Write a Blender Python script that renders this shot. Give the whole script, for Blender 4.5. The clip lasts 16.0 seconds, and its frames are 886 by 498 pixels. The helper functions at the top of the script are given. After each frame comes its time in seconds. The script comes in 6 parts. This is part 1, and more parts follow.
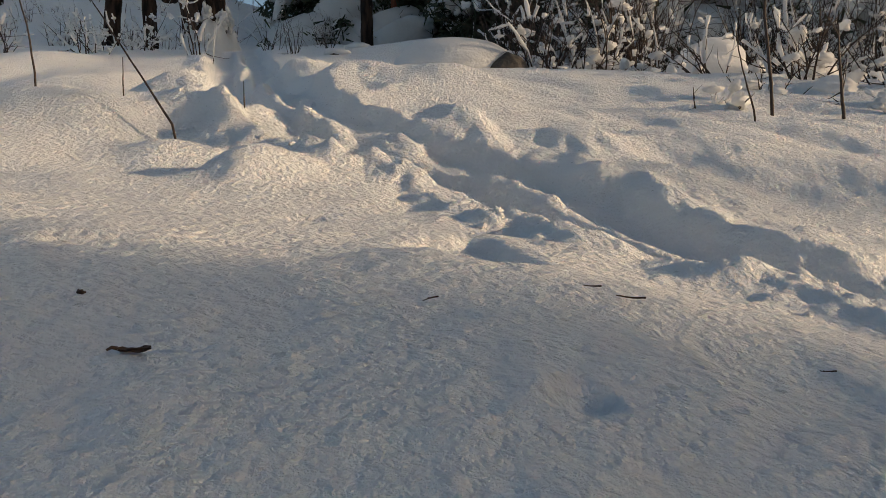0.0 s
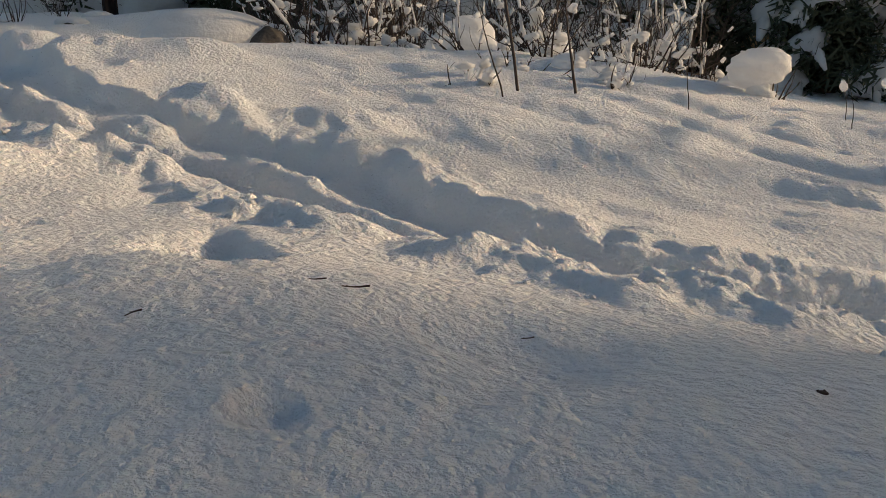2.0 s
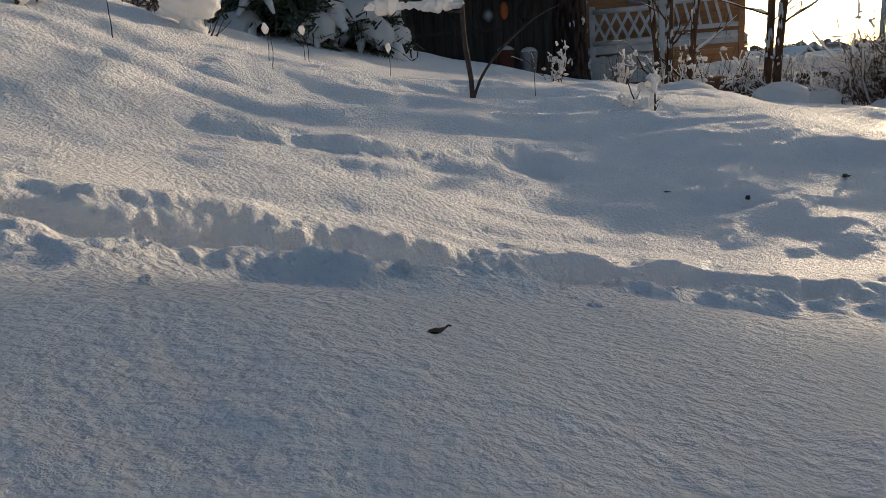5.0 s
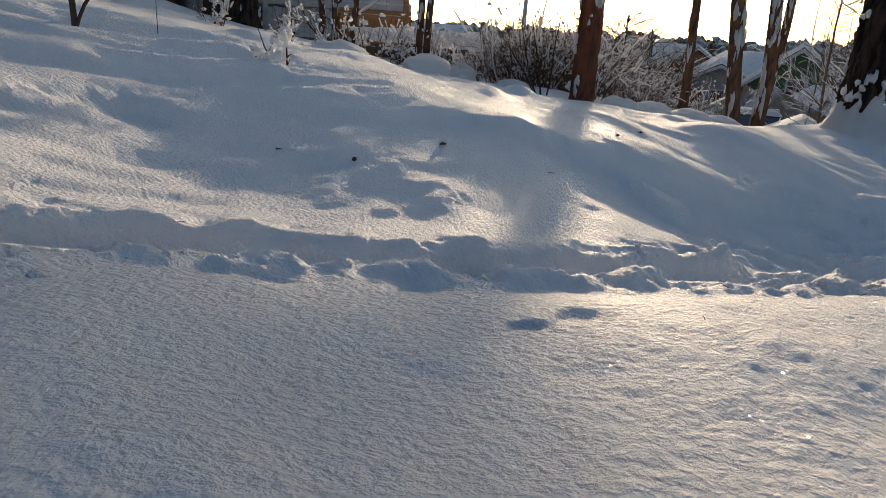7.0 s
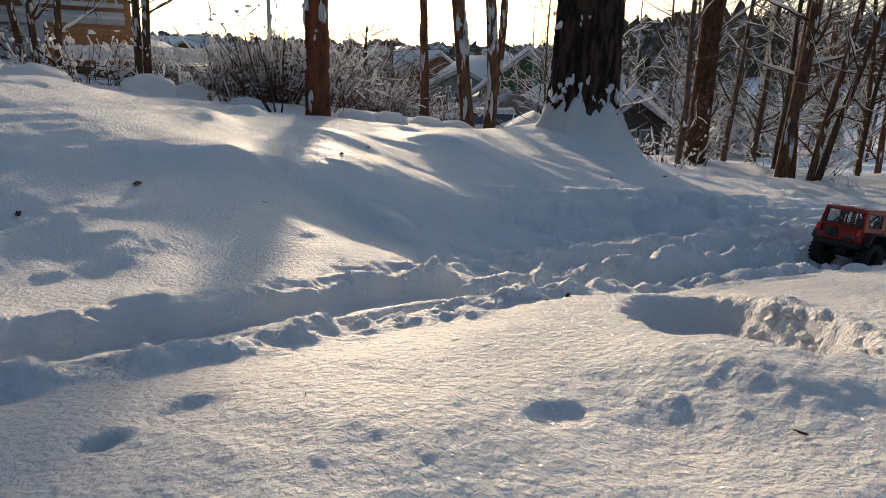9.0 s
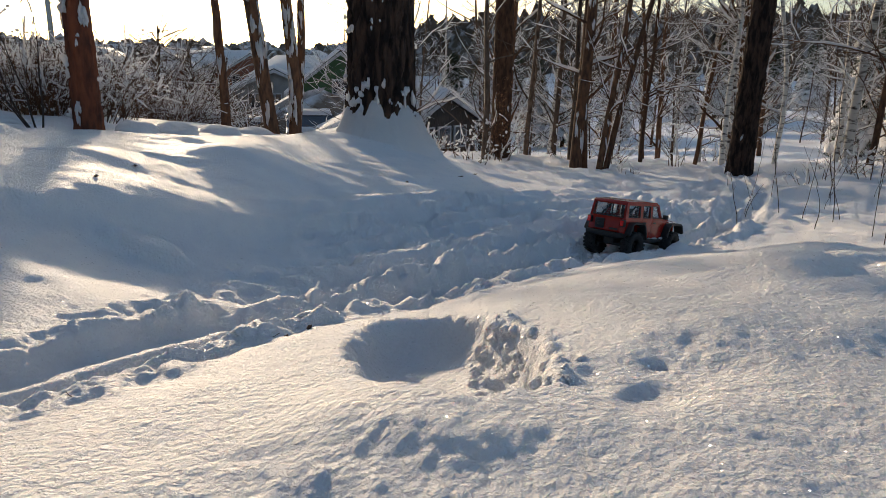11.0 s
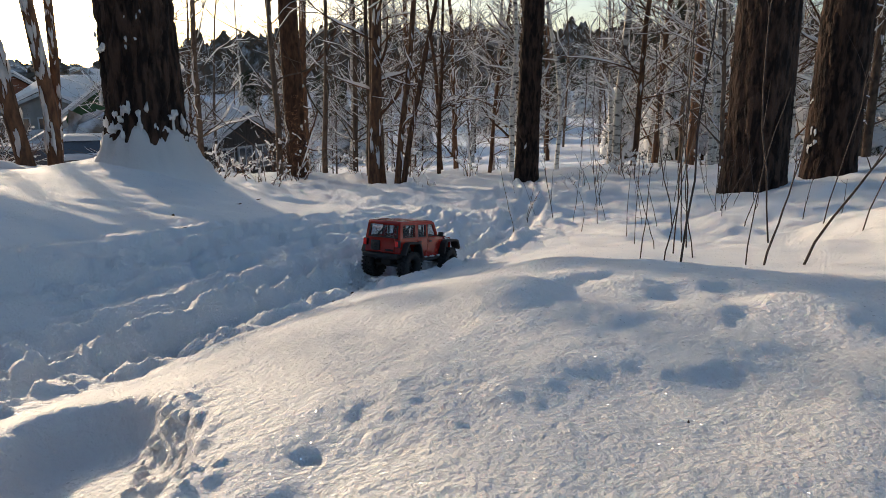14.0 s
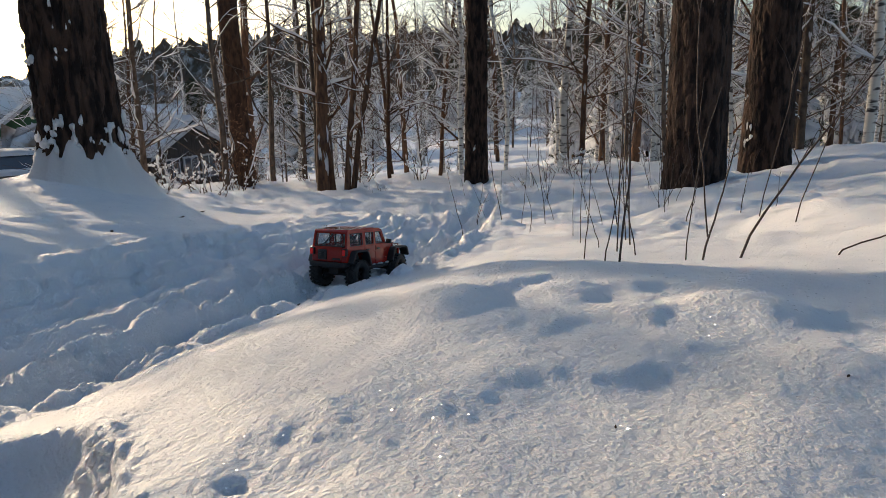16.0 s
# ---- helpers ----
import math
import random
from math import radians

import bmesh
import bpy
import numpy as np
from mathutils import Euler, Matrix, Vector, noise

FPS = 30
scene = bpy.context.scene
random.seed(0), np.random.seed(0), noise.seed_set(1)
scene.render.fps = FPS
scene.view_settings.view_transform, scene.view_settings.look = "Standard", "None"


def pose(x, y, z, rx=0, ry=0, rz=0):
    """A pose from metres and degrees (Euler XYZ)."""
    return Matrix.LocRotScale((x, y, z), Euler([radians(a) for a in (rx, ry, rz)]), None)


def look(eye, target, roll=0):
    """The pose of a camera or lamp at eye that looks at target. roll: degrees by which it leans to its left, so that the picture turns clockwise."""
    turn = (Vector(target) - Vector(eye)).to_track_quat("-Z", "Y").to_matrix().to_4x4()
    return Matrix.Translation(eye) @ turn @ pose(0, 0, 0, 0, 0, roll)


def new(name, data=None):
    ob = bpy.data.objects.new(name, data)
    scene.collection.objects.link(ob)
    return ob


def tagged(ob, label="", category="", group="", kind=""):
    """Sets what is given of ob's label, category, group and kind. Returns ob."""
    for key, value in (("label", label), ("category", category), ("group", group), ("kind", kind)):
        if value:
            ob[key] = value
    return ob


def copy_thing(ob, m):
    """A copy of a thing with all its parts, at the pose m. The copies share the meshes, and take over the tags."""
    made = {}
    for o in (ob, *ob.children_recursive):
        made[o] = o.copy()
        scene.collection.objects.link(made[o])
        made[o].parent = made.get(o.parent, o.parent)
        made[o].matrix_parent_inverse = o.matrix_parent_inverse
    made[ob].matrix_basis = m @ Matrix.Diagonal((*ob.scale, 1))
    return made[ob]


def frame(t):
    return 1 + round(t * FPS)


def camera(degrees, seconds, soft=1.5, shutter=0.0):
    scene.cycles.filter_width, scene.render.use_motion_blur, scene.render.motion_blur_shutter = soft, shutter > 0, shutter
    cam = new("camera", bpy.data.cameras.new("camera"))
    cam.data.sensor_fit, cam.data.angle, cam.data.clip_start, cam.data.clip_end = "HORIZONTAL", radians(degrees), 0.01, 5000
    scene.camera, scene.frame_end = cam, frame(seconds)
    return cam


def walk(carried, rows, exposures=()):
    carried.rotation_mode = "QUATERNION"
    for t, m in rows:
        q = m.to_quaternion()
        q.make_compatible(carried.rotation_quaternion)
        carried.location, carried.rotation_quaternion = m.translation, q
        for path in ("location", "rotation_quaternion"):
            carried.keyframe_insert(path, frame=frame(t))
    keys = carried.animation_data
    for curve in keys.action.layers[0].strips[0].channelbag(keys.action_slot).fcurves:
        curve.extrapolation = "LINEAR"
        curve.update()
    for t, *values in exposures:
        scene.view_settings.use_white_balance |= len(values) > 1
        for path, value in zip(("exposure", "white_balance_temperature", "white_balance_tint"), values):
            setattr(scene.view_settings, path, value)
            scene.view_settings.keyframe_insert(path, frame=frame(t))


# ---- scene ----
cam = camera(67.11, 16.0, soft=0.8)
ROWS = [  # seconds, x, y, z, turn about x, y, z
    (0, 0.0001, 0.0003, 1.0004, 89.07, 1.24, 0.50),
    (0.5, 0.0017, -0.0018, 1.0001, 88.60, 1.43, -1.08),
    (1, 0.0076, -0.0015, 1.0012, 87.99, 2.06, -4.30),
    (1.5, 0.0190, 0.0001, 1.0030, 87.09, 3.47, -10.17),
    (2, 0.0366, -0.0013, 1.0088, 85.91, 5.02, -17.78),
    (2.5, 0.0500, -0.0045, 1.0097, 85.25, 4.60, -22.83),
    (3, 0.0648, -0.0132, 1.0091, 84.32, 3.70, -28.01),
    (3.5, 0.0916, -0.0237, 1.0072, 81.93, 4.69, -36.83),
    (4, 0.1169, -0.0371, 1.0071, 80.43, 5.52, -45.99),
    (4.2, 0.1226, -0.0447, 1.0063, 79.96, 5.58, -48.66),
    (6.3, 0.2097, -0.1735, 0.9833, 73.01, -0.99, -77.50),
    (6.5, 0.2232, -0.1924, 0.9871, 72.80, -1.42, -80.06),
    (7, 0.2439, -0.2293, 0.9904, 73.15, -3.55, -85.23),
    (7.5, 0.2544, -0.2613, 0.9933, 73.46, -3.36, -90.57),
    (8, 0.2711, -0.2954, 1.0040, 73.78, -2.60, -95.99),
    (8.5, 0.2848, -0.3434, 1.0212, 74.30, -2.88, -101.10),
    (9, 0.2901, -0.3807, 1.0373, 74.80, -1.72, -105.48),
    (9.5, 0.2883, -0.4177, 1.0420, 75.11, -0.97, -109.56),
    (10, 0.2889, -0.4501, 1.0503, 75.22, -1.08, -113.00),
    (10.2, 0.2898, -0.4675, 1.0562, 75.18, -1.05, -114.35),
    (12.3, 0.2830, -0.7072, 1.0972, 75.48, -0.22, -129.49),
    (12.5, 0.2810, -0.7199, 1.0982, 75.61, 0.05, -130.35),
    (13, 0.2813, -0.7516, 1.1009, 75.79, 0.58, -132.92),
    (13.5, 0.2801, -0.7742, 1.1011, 76.15, 0.40, -135.03),
    (14, 0.2767, -0.7877, 1.1022, 76.41, 0.20, -136.80),
    (14.5, 0.2711, -0.7987, 1.1067, 76.58, 0.74, -138.50),
    (15, 0.2662, -0.8061, 1.1108, 76.62, 1.08, -139.70),
    (15.5, 0.2635, -0.8086, 1.1127, 76.67, 0.84, -140.39),
    (16, 0.2585, -0.8134, 1.1119, 76.61, 1.48, -141.07),
]
walk(cam, [(t, pose(x, y, z, a, b, c)) for t, x, y, z, a, b, c in ROWS],
     exposures=[(0, 0.25, 6500, 10), (4.2, 0.22, 6150, 10), (6.3, 0.3, 5850, 10), (10.2, 0.42, 5850, 10), (12.3, 0.55, 5800, 10), (16, 0.65, 5800, 10)])

# ---- light ----
SUN_YAW, SUN_HIGH = -98.0, 9.6
world = bpy.data.worlds.new("winter_sky")
scene.world = world
world.use_nodes = True
sky = world.node_tree.nodes.new("ShaderNodeTexSky")
sky.sky_type, sky.sun_disc = "NISHITA", False
sky.sun_elevation, sky.sun_rotation = radians(SUN_HIGH), radians(-SUN_YAW)
sky.altitude, sky.air_density, sky.dust_density, sky.ozone_density = 50, 1.0, 2.4, 1.2
backing = world.node_tree.nodes["Background"]
backing.inputs["Strength"].default_value = 0.138
world.node_tree.links.new(sky.outputs[0], backing.inputs["Color"])
sun = new("sun", bpy.data.lights.new("sun", "SUN"))
sun.data.energy, sun.data.angle, sun.data.color = 3.4, radians(2.0), (1.0, 0.73, 0.45)
toward_sun = Vector((math.sin(radians(-SUN_YAW)) * math.cos(radians(SUN_HIGH)),
                     math.cos(radians(-SUN_YAW)) * math.cos(radians(SUN_HIGH)), math.sin(radians(SUN_HIGH))))
sun.matrix_world = look(toward_sun * 50, (0, 0, 0))

# ---- materials ----
def material(name, base, rough=0.7, metal=0.0, second=None, scale=20.0, mix=(0.4, 0.65), bump=0.3, bump_scale=None,
             depth=0.004, stretch=(1, 1, 1), spec=0.4, coat=0.0, fine=None, vary=0.0):
    """A surface of two colours blended by noise, with relief and, where wanted, a shift from thing to thing."""
    m = bpy.data.materials.new(name)
    m.use_nodes = True
    nodes, links = m.node_tree.nodes, m.node_tree.links
    b = nodes["Principled BSDF"]
    b.inputs["Roughness"].default_value, b.inputs["Metallic"].default_value = rough, metal
    b.inputs["Specular IOR Level"].default_value, b.inputs["Coat Weight"].default_value = spec, coat
    place = nodes.new("ShaderNodeTexCoord")
    turn = nodes.new("ShaderNodeMapping")
    turn.inputs["Scale"].default_value = stretch
    links.new(place.outputs["Object"], turn.inputs["Vector"])
    grain = nodes.new("ShaderNodeTexNoise")
    grain.inputs["Scale"].default_value, grain.inputs["Detail"].default_value = scale, 8
    links.new(turn.outputs[0], grain.inputs["Vector"])
    ramp = nodes.new("ShaderNodeValToRGB")
    ramp.color_ramp.elements[0].position, ramp.color_ramp.elements[1].position = mix
    ramp.color_ramp.elements[0].color = (*base, 1)
    ramp.color_ramp.elements[1].color = (*(second or [c * 0.8 for c in base]), 1)
    links.new(grain.outputs["Fac"], ramp.inputs[0])
    colour = ramp.outputs[0]
    if vary:
        info, hue = nodes.new("ShaderNodeObjectInfo"), nodes.new("ShaderNodeHueSaturation")
        span = nodes.new("ShaderNodeMapRange")
        span.inputs["To Min"].default_value, span.inputs["To Max"].default_value = 1 - vary, 1 + vary
        links.new(info.outputs["Random"], span.inputs[0])
        links.new(span.outputs[0], hue.inputs["Value"])
        links.new(colour, hue.inputs["Color"])
        colour = hue.outputs[0]
    links.new(colour, b.inputs["Base Color"])
    if bump:
        rough_noise = nodes.new("ShaderNodeTexNoise")
        rough_noise.inputs["Scale"].default_value, rough_noise.inputs["Detail"].default_value = bump_scale or scale * 2, 6
        links.new(turn.outputs[0], rough_noise.inputs["Vector"])
        relief = nodes.new("ShaderNodeBump")
        relief.inputs["Strength"].default_value, relief.inputs["Distance"].default_value = bump, depth
        links.new(rough_noise.outputs["Fac"], relief.inputs["Height"])
        links.new(relief.outputs[0], b.inputs["Normal"])
    return m


def snow_material(name, grain=420.0, lump=110.0, strength=0.35, depth=0.0022, sss=0.0, drift=0.0, grit=0.0):
    """Loose dry snow: white, grainy at two sizes, with single crystals that catch the light."""
    m = material(name, (0.90, 0.90, 0.91), 0.62, second=(0.84, 0.85, 0.88), scale=9, mix=(0.35, 0.7), bump=0, spec=0.3)
    nodes, links = m.node_tree.nodes, m.node_tree.links
    b = nodes["Principled BSDF"]
    place = nodes.new("ShaderNodeTexCoord")
    one, two, add = nodes.new("ShaderNodeTexNoise"), nodes.new("ShaderNodeTexNoise"), nodes.new("ShaderNodeMath")
    one.inputs["Scale"].default_value, one.inputs["Detail"].default_value = grain, 3
    two.inputs["Roughness"].default_value = 0.7
    two.inputs["Scale"].default_value, two.inputs["Detail"].default_value = lump, 5
    add.operation = "MULTIPLY_ADD"
    add.inputs[1].default_value = 2.0
    for n in (one, two):
        links.new(place.outputs["Object"], n.inputs["Vector"])
    links.new(two.outputs["Fac"], add.inputs[0])
    links.new(one.outputs["Fac"], add.inputs[2])
    if drift:
        wide, more = nodes.new("ShaderNodeTexNoise"), nodes.new("ShaderNodeMath")
        wide.inputs["Scale"].default_value, wide.inputs["Detail"].default_value, wide.inputs["Roughness"].default_value = 26, 8, 0.62
        more.operation = "MULTIPLY_ADD"
        more.inputs[1].default_value = drift
        links.new(place.outputs["Object"], wide.inputs["Vector"])
        links.new(wide.outputs["Fac"], more.inputs[0])
        links.new(add.outputs[0], more.inputs[2])
        add = more
    if grit:
        ball, drop = nodes.new("ShaderNodeTexVoronoi"), nodes.new("ShaderNodeMath")
        ball.feature, drop.operation = "SMOOTH_F1", "MULTIPLY_ADD"
        ball.inputs["Scale"].default_value, ball.inputs["Detail"].default_value = grit, 1.0
        drop.inputs[1].default_value = -2.0
        links.new(place.outputs["Object"], ball.inputs["Vector"])
        links.new(ball.outputs["Distance"], drop.inputs[0])
        links.new(add.outputs[0], drop.inputs[2])
        add = drop
    relief = nodes.new("ShaderNodeBump")
    relief.inputs["Strength"].default_value, relief.inputs["Distance"].default_value = strength, depth
    links.new(add.outputs[0], relief.inputs["Height"])
    links.new(relief.outputs[0], b.inputs["Normal"])
    cell, sharp = nodes.new("ShaderNodeTexVoronoi"), nodes.new("ShaderNodeMapRange")
    cell.inputs["Scale"].default_value = 260
    links.new(place.outputs["Object"], cell.inputs["Vector"])
    apart = nodes.new("ShaderNodeSeparateColor")
    links.new(cell.outputs["Color"], apart.inputs[0])
    sharp.inputs["From Min"].default_value, sharp.inputs["From Max"].default_value = 0.985, 0.995
    sharp.inputs["To Min"].default_value, sharp.inputs["To Max"].default_value = 0.65, 0.12
    links.new(apart.outputs[0], sharp.inputs[0])
    links.new(sharp.outputs[0], b.inputs["Roughness"])
    if sss:
        b.inputs["Subsurface Weight"].default_value = sss
        b.inputs["Subsurface Radius"].default_value = (0.004, 0.005, 0.006)
        b.inputs["Subsurface Scale"].default_value = 1.0
    return m


def glints(m, share=0.0022):
    """Single flat crystals, each turned its own way, that flash where they mirror the sun."""
    nodes, links = m.node_tree.nodes, m.node_tree.links
    place, cell = nodes.new("ShaderNodeTexCoord"), nodes.new("ShaderNodeTexVoronoi")
    cell.inputs["Scale"].default_value = 800
    links.new(place.outputs["Object"], cell.inputs["Vector"])
    tilt, normal = nodes.new("ShaderNodeVectorMath"), nodes.new("ShaderNodeNewGeometry")
    tilt.operation = "MULTIPLY_ADD"
    tilt.inputs[1].default_value = (2.0, 2.0, 2.0)
    shift = nodes.new("ShaderNodeVectorMath")
    shift.operation = "SUBTRACT"
    shift.inputs[1].default_value = (1.0, 1.0, 1.0)
    links.new(cell.outputs["Color"], tilt.inputs[0])
    links.new(normal.outputs["Normal"], tilt.inputs[2])
    links.new(tilt.outputs[0], shift.inputs[0])
    unit = nodes.new("ShaderNodeVectorMath")
    unit.operation = "NORMALIZE"
    links.new(shift.outputs[0], unit.inputs[0])
    shine, both = nodes.new("ShaderNodeBsdfGlossy"), nodes.new("ShaderNodeAddShader")
    shine.inputs["Roughness"].default_value = 0.22
    links.new(unit.outputs[0], shine.inputs["Normal"])
    pick, apart = nodes.new("ShaderNodeMath"), nodes.new("ShaderNodeSeparateColor")
    pick.operation = "GREATER_THAN"
    pick.inputs[1].default_value = 1 - share
    links.new(cell.outputs["Color"], apart.inputs[0])
    links.new(apart.outputs[1], pick.inputs[0])
    links.new(pick.outputs[0], shine.inputs["Color"])
    links.new(nodes["Principled BSDF"].outputs[0], both.inputs[0])
    links.new(shine.outputs[0], both.inputs[1])
    links.new(both.outputs[0], nodes["Material Output"].inputs["Surface"])
    return m


def lets_light_through(m, share):
    """Lets part of the light shine through, as thin snow does."""
    nodes, links = m.node_tree.nodes, m.node_tree.links
    thin, mixer = nodes.new("ShaderNodeBsdfTranslucent"), nodes.new("ShaderNodeMixShader")
    thin.inputs["Color"].default_value = (0.92, 0.91, 0.90, 1)
    mixer.inputs[0].default_value = share
    links.new(nodes["Principled BSDF"].outputs[0], mixer.inputs[1])
    links.new(thin.outputs[0], mixer.inputs[2])
    links.new(mixer.outputs[0], nodes["Material Output"].inputs["Surface"])
    return m


SNOW = glints(snow_material("snow", 420, 150, 1.0, 0.0042, drift=1.4, sss=0.25, grit=110))
SNOW_SOFT = lets_light_through(snow_material("settled_snow", 60, 14, 0.4, 0.02), 0.5)
BARK_PINE = material("pine_bark", (0.058, 0.036, 0.026), 0.9, second=(0.014, 0.010, 0.009), scale=9, mix=(0.42, 0.58),
                     bump=1.0, bump_scale=14, depth=0.04, stretch=(2.2, 2.2, 0.55), spec=0.15)
BARK_RED = material("red_pine_bark", (0.19, 0.060, 0.028), 0.85, second=(0.060, 0.024, 0.016), scale=14, mix=(0.35, 0.7),
                    bump=0.8, bump_scale=24, depth=0.015, stretch=(1.6, 1.6, 0.5), spec=0.2)
BARK_BROWN = material("brown_bark", (0.15, 0.078, 0.042), 0.85, second=(0.055, 0.030, 0.020), scale=16, mix=(0.35, 0.65),
                      bump=0.7, bump_scale=30, depth=0.01, stretch=(1.5, 1.5, 0.5), spec=0.2, vary=0.35)
BARK_GREY = material("grey_bark", (0.14, 0.098, 0.070), 0.85, second=(0.055, 0.038, 0.028), scale=14, mix=(0.35, 0.65),
                     bump=0.5, bump_scale=40, depth=0.006, stretch=(1.2, 1.2, 0.6), spec=0.2, vary=0.3)
BARK_BIRCH = material("birch_bark", (0.55, 0.52, 0.47), 0.7, second=(0.06, 0.05, 0.045), scale=9, mix=(0.52, 0.62),
                      bump=0.3, bump_scale=30, depth=0.004, stretch=(0.7, 0.7, 2.2), spec=0.3, vary=0.15)
TWIG = material("dark_twig", (0.050, 0.030, 0.024), 0.7, second=(0.02, 0.014, 0.012), scale=60, bump=0.3, depth=0.001)
NEEDLE = material("spruce_needles", (0.022, 0.036, 0.020), 0.7, second=(0.050, 0.055, 0.028), scale=6, mix=(0.3, 0.8), bump=0)
PINE_NEEDLE = material("pine_needles", (0.040, 0.055, 0.022), 0.7, second=(0.085, 0.085, 0.035), scale=3, mix=(0.3, 0.8), bump=0)
DRY_LEAF = material("dry_leaf", (0.33, 0.15, 0.06), 0.7, second=(0.20, 0.08, 0.03), scale=30, bump=0)

# ---- mesh helpers ----
def mesh_object(name, verts, faces, mat=None, smooth=True):
    """One mesh object from arrays; faces is an (n, 3) or (n, 4) array of indices."""
    me = bpy.data.meshes.new(name)
    verts, faces = np.asarray(verts, np.float32), np.asarray(faces, np.int32)
    n, k = faces.shape
    me.vertices.add(len(verts))
    me.vertices.foreach_set("co", verts.ravel())
    me.loops.add(n * k)
    me.loops.foreach_set("vertex_index", faces.ravel())
    me.polygons.add(n)
    me.polygons.foreach_set("loop_start", np.arange(0, n * k, k, dtype=np.int32))
    me.polygons.foreach_set("use_smooth", np.full(n, smooth, bool))
    me.update(calc_edges=True)
    me.validate()
    if mat:
        me.materials.append(mat)
    return new(name, me)


TABLES = [np.random.RandomState(40 + k).rand(256, 256) for k in range(4)]


def ripple(x, y, size, seed=0):
    """Smooth value noise between -1 and 1 with bumps of about the given size."""
    table = TABLES[seed % 4]
    u, v = x / size + 17.3 * seed + 100, y / size + 9.1 * seed + 100
    i, j = np.floor(u).astype(int), np.floor(v).astype(int)
    a, b = u - i, v - j
    a, b = a * a * a * (a * (6 * a - 15) + 10), b * b * b * (b * (6 * b - 15) + 10)
    i0, i1, j0, j1 = i & 255, (i + 1) & 255, j & 255, (j + 1) & 255
    low = table[i0, j0] * (1 - a) + table[i1, j0] * a
    high = table[i0, j1] * (1 - a) + table[i1, j1] * a
    return 2 * (low * (1 - b) + high * b) - 1


def crumble(x, y, size, seed=0):
    """Ragged noise of five halving sizes, as in broken snow."""
    out = 0
    for k in range(5):
        c, d = math.cos(0.9 * k + seed), math.sin(0.9 * k + seed)
        out = out + 0.55 * 0.58 ** k * ripple(c * x + d * y, c * y - d * x, size * 0.5 ** k, k + seed)
    return out


def spline(points, step=0.02):
    """A smooth line through the points (Catmull-Rom), sampled about every step."""
    p = np.array(points, float)
    p = np.vstack([2 * p[0] - p[1], p, 2 * p[-1] - p[-2]])
    out = []
    for k in range(1, len(p) - 2):
        n = max(2, int(np.linalg.norm(p[k + 1] - p[k]) / step))
        t = np.linspace(0, 1, n, endpoint=False)[:, None]
        a, b, c, d = p[k - 1], p[k], p[k + 1], p[k + 2]
        out.append(0.5 * (2 * b + (c - a) * t + (2 * a - 5 * b + 4 * c - d) * t ** 2 + (3 * b - a - 3 * c + d) * t ** 3))
    return np.vstack([*out, p[-2:-1]])


# ---- the lie of the land: broad swells on three grids ----
LEVEL = -0.359
SWELLS = [
    (0.75, np.arange(-1.0, 3.0, 0.8), np.arange(-2.9, 2.2, 0.8), [0.287, -0.11, -0.029, 0.288, -0.215, 0.212, -0.2, 0.096, -0.069, 0.127, -0.369, 0.25, -0.323, 0.333, -0.098, -0.048, 0.133, -0.024, 0.194, -0.097, -0.088, 0.006, 0.289, -0.222, 0.202, -0.537, 0.04, 0.262, -0.083, -0.187, -0.124, -0.164, 0.231, -0.003, -0.118]),
    (2.8, np.array([-5, -2, 1, 4, 7.0]), np.array([-7, -4, -1, 2, 5.0]), [-0.02, -0.022, -0.081, -0.134, 0.057, -0.076, -0.054, -0.17, -0.337, 0.14, 0.202, -0.276, -0.059, -0.24, 0.313, -0.292, -0.435, 0.286, -0.517, -0.034, -0.106, 0.054, -0.022, -0.213, 0.215]),
    (17.0, np.array([-20, 0, 20, 45.0]), np.array([-25, 0, 25.0]), [0.013, 0.441, 1.352, -0.015, 0.964, 2.758, -1.006, -0.426, 1.221, -2.392, -2.769, -1.225]),
]


def lie(x, y):
    z = np.full(x.shape, LEVEL)
    for size, across, along, heights in SWELLS:
        k = 0
        for cx in across:
            for cy in along:
                z += heights[k] * np.exp(-((x - cx) ** 2 + (y - cy) ** 2) / (2 * size * size))
                k += 1
    return z


TRACK = spline([(-1.1, 3.6), (-0.80, 2.7), (-0.50, 1.9), (-0.31, 1.5), (-0.12, 1.33), (0.10, 1.15), (0.22, 0.95), (0.32, 0.75), (0.53, 0.55), (0.82, 0.37), (1.0, 0.20),
                (1.12, -0.03), (1.25, -0.30), (1.46, -0.61), (1.69, -0.93), (1.95, -1.42), (2.2, -2.0), (2.38, -2.7), (2.62, -3.5),
                (3.4, -5.0), (5.2, -7.8), (8.5, -12.0), (12.0, -18.0)], 0.03)


